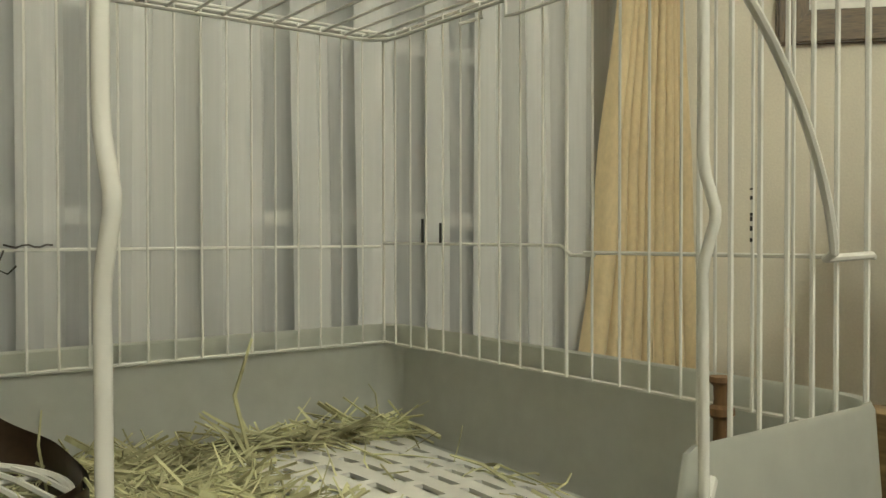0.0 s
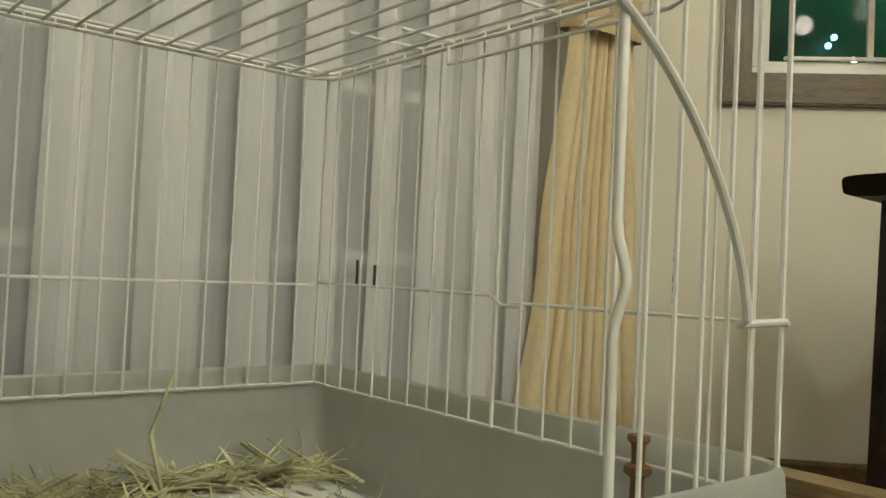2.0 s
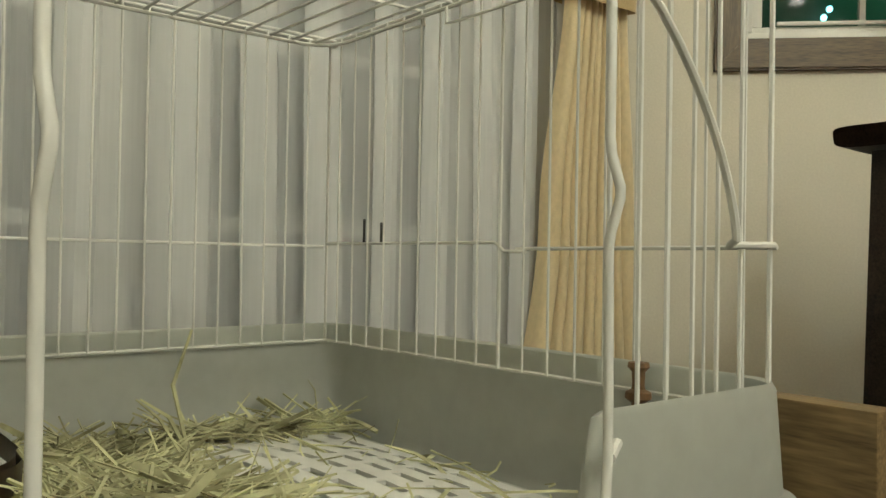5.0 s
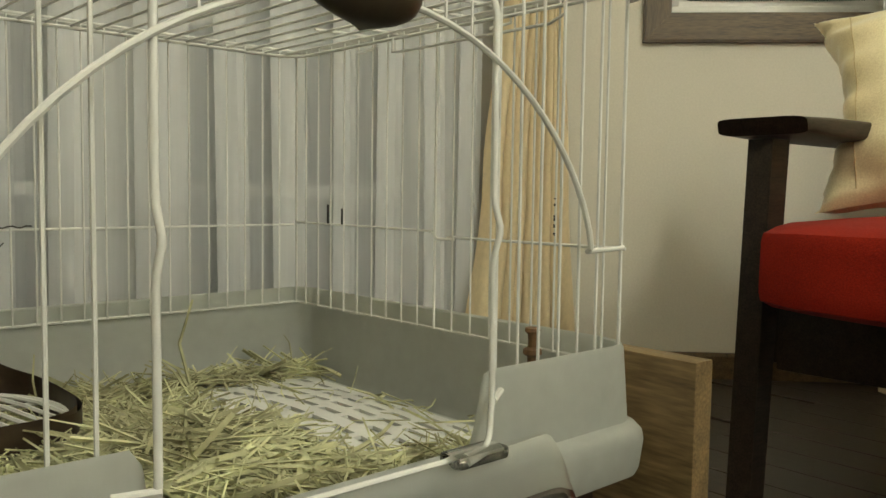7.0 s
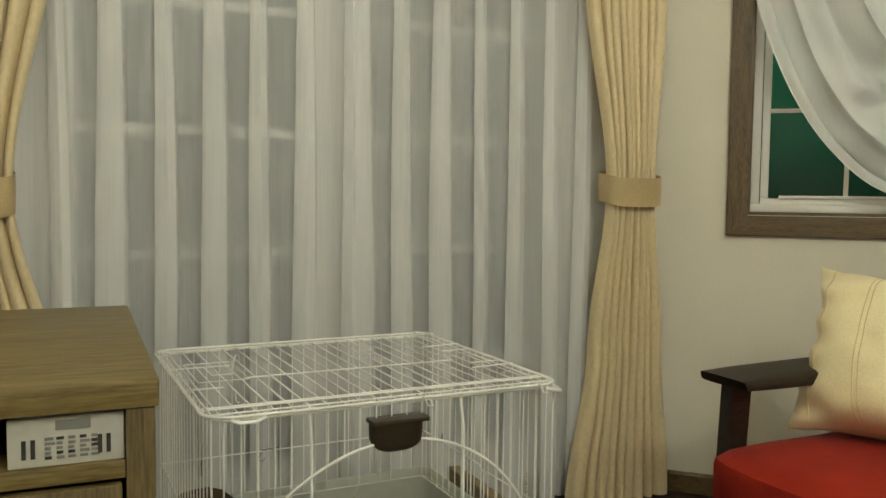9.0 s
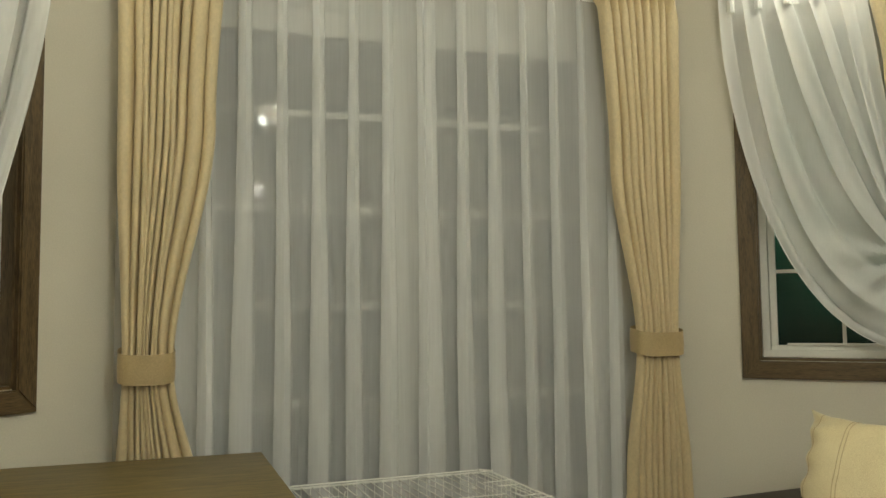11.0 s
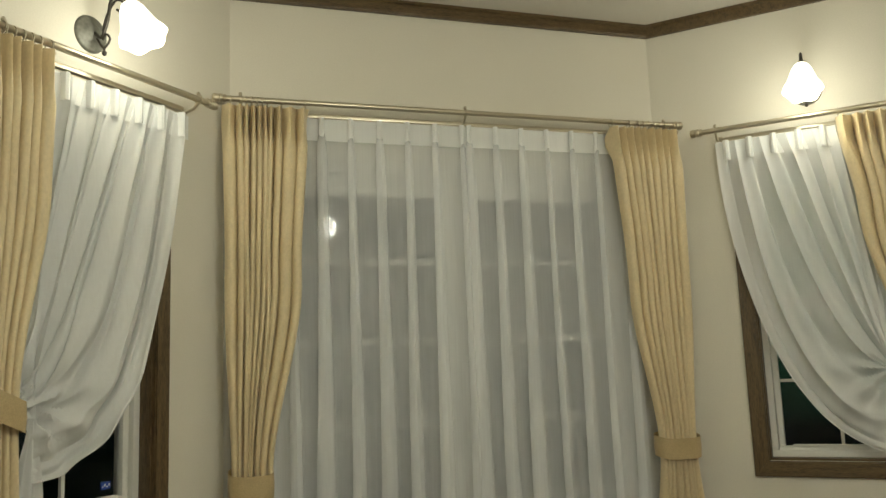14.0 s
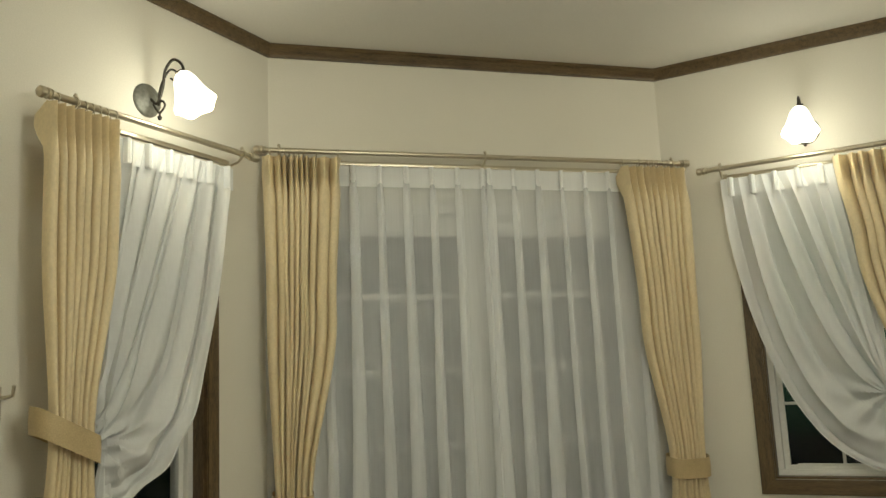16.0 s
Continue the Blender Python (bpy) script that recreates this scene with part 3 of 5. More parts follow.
# tall window: a drape gathered at each side
drape(None, [(2.158, -0.912, -0.604, 0.9, 0.0), (1.55, -0.898, -0.640, 0.9, 0.0), (0.870, -0.878, -0.746, 0.75, -0.02), (0.45, -0.90, -0.66, 1.0, 0.0), (0.005, -0.91, -0.62, 1.2, 0.0)], 10, -0.126, 2.158, 0.006, 11,
      (-0.889, -0.742, -0.185, -0.075, 0.828, 0.908), "beige satin drape gathered by a tieback beside the tall window", "drapes of the tall window",
      [-0.880, -0.842, -0.824, -0.806, -0.788, -0.770, -0.752, -0.702, -0.618], -0.10, 2.187, [1.5, 0.9, 0.66, 0.66, 0.66, 0.66, 0.66, 0.9, 1.7, 1.3])
drape(None, [(2.158, 0.600, 0.926, 0.9, 0.0), (1.5, 0.642, 0.908, 0.9, 0.0), (0.898, 0.711, 0.868, 0.75, -0.02), (0.45, 0.672, 0.92, 1.0, 0.0), (0.005, 0.615, 0.955, 1.2, 0.0)], 9, -0.134, 2.158, 0.006, 12,
      (0.701, 0.878, -0.195, -0.085, 0.858, 0.936), "beige satin drape gathered by a tieback beside the tall window", "drapes of the tall window",
      [0.62, 0.70, 0.74, 0.765, 0.79, 0.815, 0.84, 0.865, 0.905], -0.10, 2.187)


def rod(name, m, x0, x1, z, y, bracket_xs, label):
    r = thing(name, label, "curtain rod", m, "curtain rods")
    part("pole", Shape().tube([(x0, y, z), (x1, y, z)], 0.0105, 14), ROD, r)
    part("rail", Shape().soft_box(x0 + 0.06, x1 - 0.06, -0.060, -0.042, z - 0.040, z - 0.024, 0.003), ROD, r, "slim rail for the sheers")
    for x, d in ((x0, -1), (x1, 1)):
        prof = [(0.0, 0.0), (0.014, 0.0), (0.0155, 0.006), (0.012, 0.010), (0.0165, 0.014), (0.0165, 0.020), (0.013, 0.024), (0.017, 0.030), (0.016, 0.042), (0.010, 0.047), (0.0, 0.048)]
        part("finial", Shape().lathe(prof, pose(x, y, z, 0, 90 * d, 0), 18), ROD, r, "ribbed end cap")
    for x in bracket_xs:
        b = part("bracket", Shape().tube([(x, 0.0, z - 0.03), (x, -0.04, z - 0.036), (x, -0.08, z - 0.028), (x, y, z - 0.012)], 0.005, 8).soft_box(x - 0.012, x + 0.012, -0.006, 0.0, z - 0.055, z - 0.005, 0.002), ROD, r)
        part("clamp", Shape().tube([Vector((x, y + 0.014 * math.cos(a), z + 0.014 * math.sin(a))) for a in [2 * math.pi * k / 14 for k in range(14)]], 0.003, 6, closed=True).lathe([(0.0, 0.0), (0.005, 0.001), (0.007, 0.007), (0.004, 0.013), (0.0, 0.014)], pose(x, y, z + 0.012), 10), ROD, b)
    return r


rod("curtain_rod", None, -0.895, 0.905, 2.187, -0.10, (-0.845, -0.004, 0.865), "champagne metal curtain rod over the tall window")
rod("curtain_rod", RIGHT, 0.218, 1.03, 2.122, -0.10, (0.270, 0.96), "champagne metal curtain rod over the small window")
rod("curtain_rod", LEFT, -1.032, -0.225, 2.124, -0.10, (-0.957, -0.262), "champagne metal curtain rod over the small window")


def swag(side, seed, start, edge, gather):
    """Voile drawn aside: threads run from the rail to the gathering point, the free edge hangs lower."""
    rnd = random.Random(seed)
    s = Shape()
    ph = rnd.uniform(0, 6)
    c1e, c2e, ende = edge

    def at(u, q):
        e = smoothstep(0.0, 0.30, u)
        top = Vector((start + ((0.775 if side > 0 else 0.80) - start) * u, 0, 2.078 if side > 0 else 2.068))
        end = Vector((ende[0] * (1 - e) + gather[0] * e + (0.012 if side > 0 else 0.085) * u * u, 0, ende[1] * (1 - e) + gather[1] * e))
        w = smoothstep(0.0, 0.5, u)
        sagging = Vector((-0.035, 0, -0.10)) * (1 - u)
        c1 = Vector((c1e[0] + (top.x - start), 0, c1e[1])).lerp(top.lerp(end, 0.35) + sagging * 0.6, w)
        c2 = Vector((c2e[0], 0, c2e[1])).lerp(top.lerp(end, 0.72) + sagging, w)
        b = (1 - q) ** 3, 3 * q * (1 - q) ** 2, 3 * q * q * (1 - q), q ** 3
        p = top * b[0] + c1 * b[1] + c2 * b[2] + end * b[3]
        g = 2 * math.pi * (6.0 * u + 0.15 * math.sin(5 * u + ph))
        full = smoothstep(0.0, 0.12, q) * (1 - 0.65 * smoothstep(0.8, 1.0, q))
        sharp = math.cos(g) + 0.4 * math.cos(2 * g + 1.0)
        fine = 0.006 * math.cos(2.63 * g + 9 * u + ph) * smoothstep(0.1, 0.4, q) + 0.004 * noise.noise(Vector((u * 22, q * 3, ph)))
        yy = -0.062 - 0.016 * (0.35 + 0.65 * full) * sharp - fine - 0.012 * q
        p.x += -0.010 * math.sin(2 * g) * (0.4 + 0.6 * full)
        # folds across the sag
        sag = math.exp(-((q - 0.74) / 0.17) ** 2) * (1 - e * 0.6)
        yy += 0.016 * sag * math.sin(30 * u + 8 * q + ph) - 0.018 * sag
        p.z += 0.004 * math.sin(7 * q + 14 * u + ph) * smoothstep(0.05, 0.3, q)
        # wrinkles running out from the tie
        dx, dz = gather[0] - p.x, p.z - gather[1]
        far = math.hypot(dx, dz)
        ray = math.atan2(dz, dx)
        yy -= 0.022 * math.exp(-(far / 0.26) ** 2) * smoothstep(0.0, 0.08, far) * math.sin(9 * ray + ph)
        return Vector((side * p.x, yy, p.z))

    return s.grid(at, 140, 80)


def sheer_tail(side, seed):
    s = Shape()

    def at(u, q):
        z = 1.17 - 0.53 * q
        w = 0.012 + 0.075 * smoothstep(0, 0.5, q)
        x = 0.812 + (u - 0.42) * w + 0.006 * math.sin(3 * q)
        return Vector((side * x, -0.072 - 0.012 * math.cos(2 * math.pi * 2.5 * u) * (0.3 + q), z + 0.02 * math.sin(5 * u)))

    return s.grid(at, 36, 24)


def small_header(side):
    s = Shape()
    xs = [0.300, 0.388, 0.478, 0.568, 0.655, 0.74]
    line = [(0.262, -0.05)]
    for x in xs:
        line += [(x + dx, -0.05 + dy) for dx, dy in omega(0.022, 0.020)]
    line.append((0.775, -0.05))
    n = len(line)
    v = [(side * px, py - 0.006, z) for z in ((2.084, 2.048, 2.003) if side > 0 else (2.074, 2.038, 1.993)) for px, py in line]
    return s.add(v, [(j * n + i, j * n + i + 1, (j + 1) * n + i + 1, (j + 1) * n + i) for j in range(2) for i in range(n - 1)])


for side, m, seed in ((1, RIGHT, 21), (-1, LEFT, 22)):
    cur = thing("sheer_curtain", "white translucent voile curtain drawn aside and tied, over the small window", "curtain", m, "sheers of the small windows")
    part("panel", swag(side, seed, *((0.263, ((0.300, 1.285), (0.55, 0.885), (0.80, 0.855)), (0.800, 1.158)) if side > 0 else (0.280, ((0.330, 1.793), (0.424, 1.001), (0.813, 0.963)), (0.828, 1.160)))), SHEER2, cur)
    part("tail", sheer_tail(side, seed), SHEER2, cur)
    part("heading", small_header(side), HEADER, cur, "doubled white heading tape")

    def keyed(rows):
        return [(z, *(sorted((side * a, side * b))), d, o) for z, a, b, d, o in rows]

    hi_z = 2.094
    top_in, mid_in, tie_in, low_in, tie_lo = (0.705, 0.750, 0.85, 0.82, 0.84) if side > 0 else (0.812, 0.822, 0.915, 0.87, 0.898)
    lo, hi = sorted((side * tie_lo, side * 1.085))
    drape(m, keyed([(hi_z, top_in, 1.066, 0.9, 0.0), (1.73, mid_in, 1.062, 0.9, 0.0), (1.175, tie_in, 1.045, 0.7, -0.02), (0.6, low_in, 1.09, 1.0, 0.0), (0.005, 0.80, 1.10, 1.2, 0.0)]), 8, -0.134, hi_z, 0.006, 30 + seed,
          (lo, hi, -0.195, -0.085, 1.142, 1.216, side * 0.45), "beige satin drape gathered by a slanted tieback beside the small window", "drapes of the small windows",
          [side * q for q in (top_in + 0.01, 0.855, 0.88, 0.905, 0.93, 0.955, 1.02)], -0.10, hi_z + 0.029)
    hook = thing("tieback_hook", "small metal tieback hook on the wall", "hook", m, "tieback hooks")
    hx = side * 1.10
    part("plate", Shape().soft_box(hx - 0.012, hx + 0.012, -0.006, 0.0, 1.225, 1.315, 0.003), ROD, hook)
    part("arm", Shape().tube([(hx, 0, 1.285), (hx, -0.04, 1.285), (hx, -0.07, 1.29), (hx, -0.075, 1.315)], 0.005, 8), ROD, hook)

# ---- wall lamps ----


def wall_lamp(m, side):
    lamp = thing("wall_lamp", "lit wall lamp with frosted tulip shade and dark scrolled iron arm", "lamp", m @ Matrix.Translation((side * 0.61, 0, 2.248)), "wall lamps")
    part("backplate", Shape().lathe([(0.0, 0.022), (0.018, 0.021), (0.031, 0.015), (0.036, 0.011), (0.050, 0.009), (0.056, 0.005), (0.058, 0.0), (0.0, 0.0)], pose(0, 0, 0, 90), 36), PLATE, lamp)

    def curl(pts, r=0.0048):
        out = []
        for i in range(len(pts) - 1):
            p0, p1, p2, p3 = (Vector(pts[max(0, min(len(pts) - 1, i + k))]) for k in (-1, 0, 1, 2))
            for j in range(6):
                t = j / 6
                out.append(0.5 * ((2 * p1) + (p2 - p0) * t + (2 * p0 - 5 * p1 + 4 * p2 - p3) * t * t + (3 * p1 - p0 - 3 * p2 + p3) * t ** 3))
        return Shape().tube(out + [Vector(pts[-1])], r, 8)

    part("arm", curl([(0, -0.02, 0.0), (0, -0.05, -0.02), (0, -0.075, 0.03), (0, -0.085, 0.085), (0, -0.12, 0.115), (0, -0.160, 0.09), (0, -0.175, 0.045)]), IRON, lamp)
    part("scroll", curl([(0.004, -0.05, 0.0), (0.008, -0.062, 0.05), (0.01, -0.095, 0.088), (0.01, -0.128, 0.072), (0.008, -0.120, 0.048), (0.006, -0.104, 0.056)], 0.0036), IRON, lamp)
    part("scroll", curl([(0, -0.03, -0.02), (0, -0.06, -0.055), (0, -0.085, -0.035), (0, -0.07, -0.015), (0, -0.055, -0.03)], 0.0036), IRON, lamp)
    tilt = pose(0, -0.165, 0.050, -28)
    part("collar", Shape().lathe([(0.0, 0.018), (0.014, 0.016), (0.019, 0.0), (0.022, -0.012), (0.020, -0.016)], tilt, 20), IRON, lamp)
    n = 40
    prof = [(0.018, 0.008), (0.032, -0.004), (0.044, -0.026), (0.052, -0.054), (0.060, -0.080), (0.070, -0.104), (0.080, -0.122)]
    s = Shape()
    v = []
    for i, (r, z) in enumerate(prof):
        for k in range(n):
            a = 2 * math.pi * k / n
            wave = 0.86 + 0.03 * (i / 6) ** 2 * math.cos(6 * a)
            v.append(tilt @ Vector((r * wave * math.cos(a), r * wave * math.sin(a), z - 0.004 * (i / 6) ** 2 * math.cos(6 * a))))
    s.add(v, [(i * n + k, i * n + (k + 1) % n, (i + 1) * n + (k + 1) % n, (i + 1) * n + k) for i in range(len(prof) - 1) for k in range(n)])
    shade = part("shade", s, SHADE, lamp, "glowing frosted glass tulip shade")
    shade.visible_shadow = False
    part("drop", Shape().lathe([(0.0, 0.012), (0.004, 0.010), (0.003, 0.004), (0.008, -0.002), (0.006, -0.010), (0.0, -0.014)], pose(0, -0.062, -0.068), 12), IRON, lamp, "small hanging iron drop")
    return lamp


wall_lamp(RIGHT, 1)
wall_lamp(LEFT, -1)

# lamps further back in the room, mirrored in the panes
for lx, ly, lz in ((-0.06, -2.66, 2.20), (-0.44, -2.78, 1.745), (-0.13, -2.78, 1.745), (0.18, -2.78, 1.745)):
    cl = thing("pendant_lamp", "lit glass pendant lamp on a thin cord", "lamp", pose(lx, ly, lz), "pendant lamps")
    part("canopy", Shape().lathe([(0.0, CEIL - lz), (0.05, CEIL - lz), (0.045, CEIL - lz - 0.02), (0.0, CEIL - lz - 0.02)], None, 24), IRON, cl)
    part("cord", Shape().tube([(0, 0, 0.09), (0, 0, CEIL - lz - 0.01)], 0.003, 6), IRON, cl)
    globe = part("globe", Shape().lathe([(0.015, 0.09), (0.028, 0.085), (0.042, 0.06), (0.046, 0.045), (0.040, 0.018), (0.02, 0.002), (0.0, 0.0)], None, 24), GLOBE, cl, "glowing milky glass globe")
    globe.visible_shadow = False

# ---- armchair ----
CHAIR = Matrix.Translation((-0.024, -0.054, 0)) @ Matrix.Diagonal((1.035, 1.035, 1.0, 1))
CUSHIONS = Matrix.Translation((-0.02, 0.03, 0)) @ CHAIR


def cushion(shape_x, shape_y, shape_z, x0, x1, y0, y1, z0, z1, puff):
    """A stuffed block: rounded edges and a crowned top."""
    bm = bmesh.new()
    bmesh.ops.create_cube(bm, size=1.0)
    bmesh.ops.subdivide_edges(bm, edges=bm.edges[:], cuts=9, use_grid_fill=True)
    for q in bm.verts:
        a, b, c = q.co.x * 2, q.co.y * 2, q.co.z * 2
        l4 = (abs(a) ** 10 + abs(b) ** 10 + abs(c) ** 10) ** (1 / 10)
        f = 1 / max(1, l4) if l4 > 1 else 1
        a, b, c = a * f, b * f, c * f
        crown = (1 - a * a) * (1 - b * b)
        x = (x0 + x1) / 2 + a * (x1 - x0) / 2
        y = (y0 + y1) / 2 + b * (y1 - y0) / 2
        z = (z0 + z1) / 2 + c * (z1 - z0) / 2 + (puff * crown if c > 0 else 0)
        n = noise.noise(Vector((x, y, z)) * 6) * 0.004
        q.co = (x + n, y + n, z + n)
    bm.verts.index_update()
    s = Shape()
    s.add([q.co.copy() for q in bm.verts], [[q.index for q in face.verts] for face in bm.faces])
    bm.free()
    return s


chair = thing("armchair", "dark-stained wooden armchair with red upholstered seat and back", "armchair", CHAIR)
part("seat_cushion", cushion(0, 0, 0, 0.455, 1.20, -1.42, -0.738, 0.275, 0.392, 0.020), REDCLOTH, chair, "thick red woven seat cushion")
part("back_cushion", cushion(0, 0, 0, 1.06, 1.20, -1.42, -0.685, 0.375, 0.735, 0.012).moved(Matrix(((1, 0, 0.2, 0), (0, 1, 0, 0), (0, 0, 1, 0), (0, 0, 0, 1)))), REDCLOTH, chair, "red woven back cushion")
for y in (-0.70, -1.43):
    part("leg", Shape().slab([(0.526, 0.0), (0.562, 0.0), (0.594, 0.50), (0.550, 0.50)], y - 0.034, y), CHAIRWOOD, chair, smooth=False)
    part("leg", Shape().slab([(1.27, 0.0), (1.31, 0.0), (1.29, 0.50), (1.23, 0.50)], y - 0.034, y), CHAIRWOOD, chair, smooth=False)
    s = Shape()

    def arm_at(u, q, y=y):
        x = 0.517 + 0.828 * u
        w = 0.062 * smoothstep(-0.6, 0.06, u)
        a = 2 * math.pi * q
        th = 0.0130 + 0.003 * math.sin(math.pi * u)
        thick = th * (0.85 + 0.15 * smoothstep(0, 0.12, u))
        zc = 0.5145 + 0.006 * u
        cx, cz = math.cos(a), math.sin(a)
        return Vector((x + 0.017 * (1 - smoothstep(0, 0.1, u)) * (1 - cz) * 0.5, y - 0.03 + w * math.copysign(abs(cx) ** 0.35, cx), zc + thick * math.copysign(abs(cz) ** 0.35, cz)))

    s.grid(arm_at, 40, 32)
    s.f.append(tuple(41 * j for j in range(32)))
    s.f.append(tuple(41 * j + 40 for j in range(32)))
    part("armrest", s, CHAIRWOOD, chair)
part("apron", Shape().soft_box(0.56, 0.585, -1.43, -0.745, 0.19, 0.28, 0.003), CHAIRWOOD, chair)
part("apron", Shape().soft_box(0.60, 1.25, -0.742, -0.715, 0.19, 0.28, 0.003), CHAIRWOOD, chair)
part("apron", Shape().soft_box(0.60, 1.25, -1.47, -1.445, 0.19, 0.28, 0.003), CHAIRWOOD, chair)
part("seat_board", Shape().box(0.585, 1.25, -1.445, -0.742, 0.255, 0.276), CHAIRWOOD, chair)


def pillow(origin, across, up, w, h, fat, mat, label, seed, seam):
    """Four-cornered cushion with pointed ears and creases along the sides."""
    o, a, u = Vector(origin), Vector(across).normalized(), Vector(up).normalized()
    n = a.cross(u).normalized()
    rnd = random.Random(seed)
    ph = [rnd.uniform(0, 6) for _ in range(4)]
    s = Shape()

    def sx(x):
        return 1 if x > 0 else -1

    def surf(sign):
        def at(p, q):
            x, y = 2 * p - 1, 2 * q - 1
            ear = 1 - 0.20 * (1 - abs(x) ** 1.7) * abs(y) ** 3 - 0.0
            ear2 = 1 - 0.24 * (1 - abs(y) ** 1.6) * abs(x) ** 3
            body = max(0, (1 - abs(x) ** 2.6)) ** 0.55 * max(0, (1 - abs(y) ** 2.6)) ** 0.55
            crease = 0.014 * math.sin(16 * y + ph[0] + 3 * x) * abs(x) ** 3 + 0.005 * math.sin(13 * x + ph[1]) * abs(y) ** 4
            rip = (0.009 * noise.noise(Vector((sx(x) * 3, y * 5.0, seed + 3))) + 0.006 * noise.noise(Vector((sx(x) * 3, y * 13.0, seed + 5)))) * abs(x) ** 7
            wr = 0.007 * noise.noise(Vector((x * 2.5, y * 3.5, seed)))
            return o + a * (w * (0.5 + 0.5 * x * ear2)) + u * (h * (0.5 + 0.5 * y * ear)) + a * rip + n * sign * (fat * body + (crease + wr) * min(1, body * 2.0))
        return at

    s.grid(surf(1), 56, 56)
    s.grid(surf(-1), 56, 56)
    pil = thing("cushion", label, "cushion", CUSHIONS, "cushions on the armchair")
    part("cover", s, mat, pil)
    for f in seam:
        base = surf(1)
        back = surf(-1)
        for fn in (base, back):
            part("stripe", Shape().tube([fn(f, 0.04 + 0.92 * k / 30) for k in range(31)], 0.0012, 5), SEAM, pil, "narrow stitched ribbon")
    return pil


SEAM = material("cream_ribbon", (0.58, 0.44, 0.22), 0.4, vary=0.05, fine=300, bump=0.1)
pillow((0.712, -0.752, 0.398), (0.16, -1, 0), (0.215, 0.115, 0.32), 0.42, 0.405, 0.095, SATIN, "cream and gold satin cushion leaning on the red back", 4, (0.14, 0.385, 0.41))
pillow((0.70, -1.12, 0.402), (0.1, -1, 0), (0.42, 0.02, 0.32), 0.30, 0.36, 0.06, GREENSATIN, "pale green satin cushion on the red seat", 6, ())

# ---- low cabinet ----
CABINET = Matrix.Translation((-0.560, -1.070, 0)) @ pose(0, 0, 0, 0, 0, -1) @ Matrix.Translation((0.560, 1.070, 0))   # stands slightly askew
cab = thing("cabinet", "low oiled oak cabinet with open shelf, beside the cage", "cabinet", CABINET)
CX, CY0, CY1, CZ = -0.560, -1.070, -0.420, 0.664
part("top", Shape().soft_box(-1.76, CX, CY0, CY1, CZ - 0.034, CZ, 0.004), OAK, cab)
part("side_panel", Shape().soft_box(CX - 0.036, CX - 0.004, CY0 + 0.004, CY1 - 0.004, 0, CZ - 0.034, 0.003), OAK_SHADED, cab)
part("side_panel", Shape().soft_box(-1.756, -1.724, CY0 + 0.004, CY1 - 0.004, 0, CZ - 0.034, 0.003), OAK_SHADED, cab)
part("divider", Shape().soft_box(-1.19, -1.16, CY0 + 0.02, CY1 - 0.004, 0.05, CZ - 0.034, 0.003), OAK_SHADED, cab)
part("shelf", Shape().soft_box(-1.724, CX - 0.036, CY0 + 0.008, CY1 - 0.004, 0.549, 0.570, 0.003), OAK, cab)
part("back_panel", Shape().box(-1.724, CX - 0.036, CY1 - 0.012, CY1 - 0.006, 0.05, CZ - 0.034), DARKWOOD, cab)
part("bottom", Shape().box(-1.724, CX - 0.036, CY0 + 0.02, CY1 - 0.014, 0.05, 0.075), OAK, cab)
for k, (a, b) in enumerate(((-1.155, CX - 0.04), (-1.72, -1.195))):
    d = part("drawer", Shape().soft_box(a, b, CY0 + 0.006, CY0 + 0.028, 0.08, 0.543, 0.004), OAK_SHADED, cab)
    part("handle", Shape().tube([((a + b) / 2 - 0.05, CY0 + 0.006, 0.40), ((a + b) / 2 - 0.05, CY0 - 0.015, 0.40), ((a + b) / 2 + 0.05, CY0 - 0.015, 0.40), ((a + b) / 2 + 0.05, CY0 + 0.006, 0.40)], 0.004, 8), IRON, d)

pk = thing("carton", "white printed carton with dark slots lying on the shelf", "box", CABINET)
bx0, bx1, bz0, bz1, by = -0.716, -0.597, 0.5702, 0.625, CY0 + 0.014
part("body", Shape().soft_box(bx0, bx1, by, by + 0.22, bz0, bz1, 0.002), PAPERWHITE, pk)
for x in (bx0 + 0.014, bx0 + 0.023, bx1 - 0.028, bx1 - 0.019):
    part("slot", Shape().box(x, x + 0.0045, by - 0.0012, by + 0.001, bz0 + 0.010, bz0 + 0.031), INK, pk)
part("printed_panel", Shape().box(bx0 + 0.048, bx0 + 0.084, by - 0.0012, by + 0.001, bz0 + 0.040, bz0 + 0.051), GREYINK, pk)
rr = random.Random(8)
for i in range(5):
    for j in range(5):
        x = bx0 + 0.037 + i * 0.0118
        z = bz0 + 0.008 + j * 0.0053
        part("printed_bar", Shape().box(x, x + rr.uniform(0.006, 0.0105), by - 0.0011, by + 0.001, z, z + 0.0032), GREYINK if rr.random() < 0.75 else INK, pk)

dev = thing("dish", "dark glossy round dish with a steel rim on the shelf", "dish", pose(-0.790, -0.985, 0.570))
part("bowl", Shape().lathe([(0.0, 0.0), (0.03, 0.0), (0.045, 0.012), (0.055, 0.035), (0.052, 0.036), (0.042, 0.015), (0.0, 0.006)], None, 32), BLACKGLOSS, dev)
part("rim", Shape().tube([Vector((0.0545 * math.cos(a), 0.0545 * math.sin(a), 0.037)) for a in [2 * math.pi * k / 32 for k in range(32)]], 0.002, 6, closed=True), STEEL, dev)

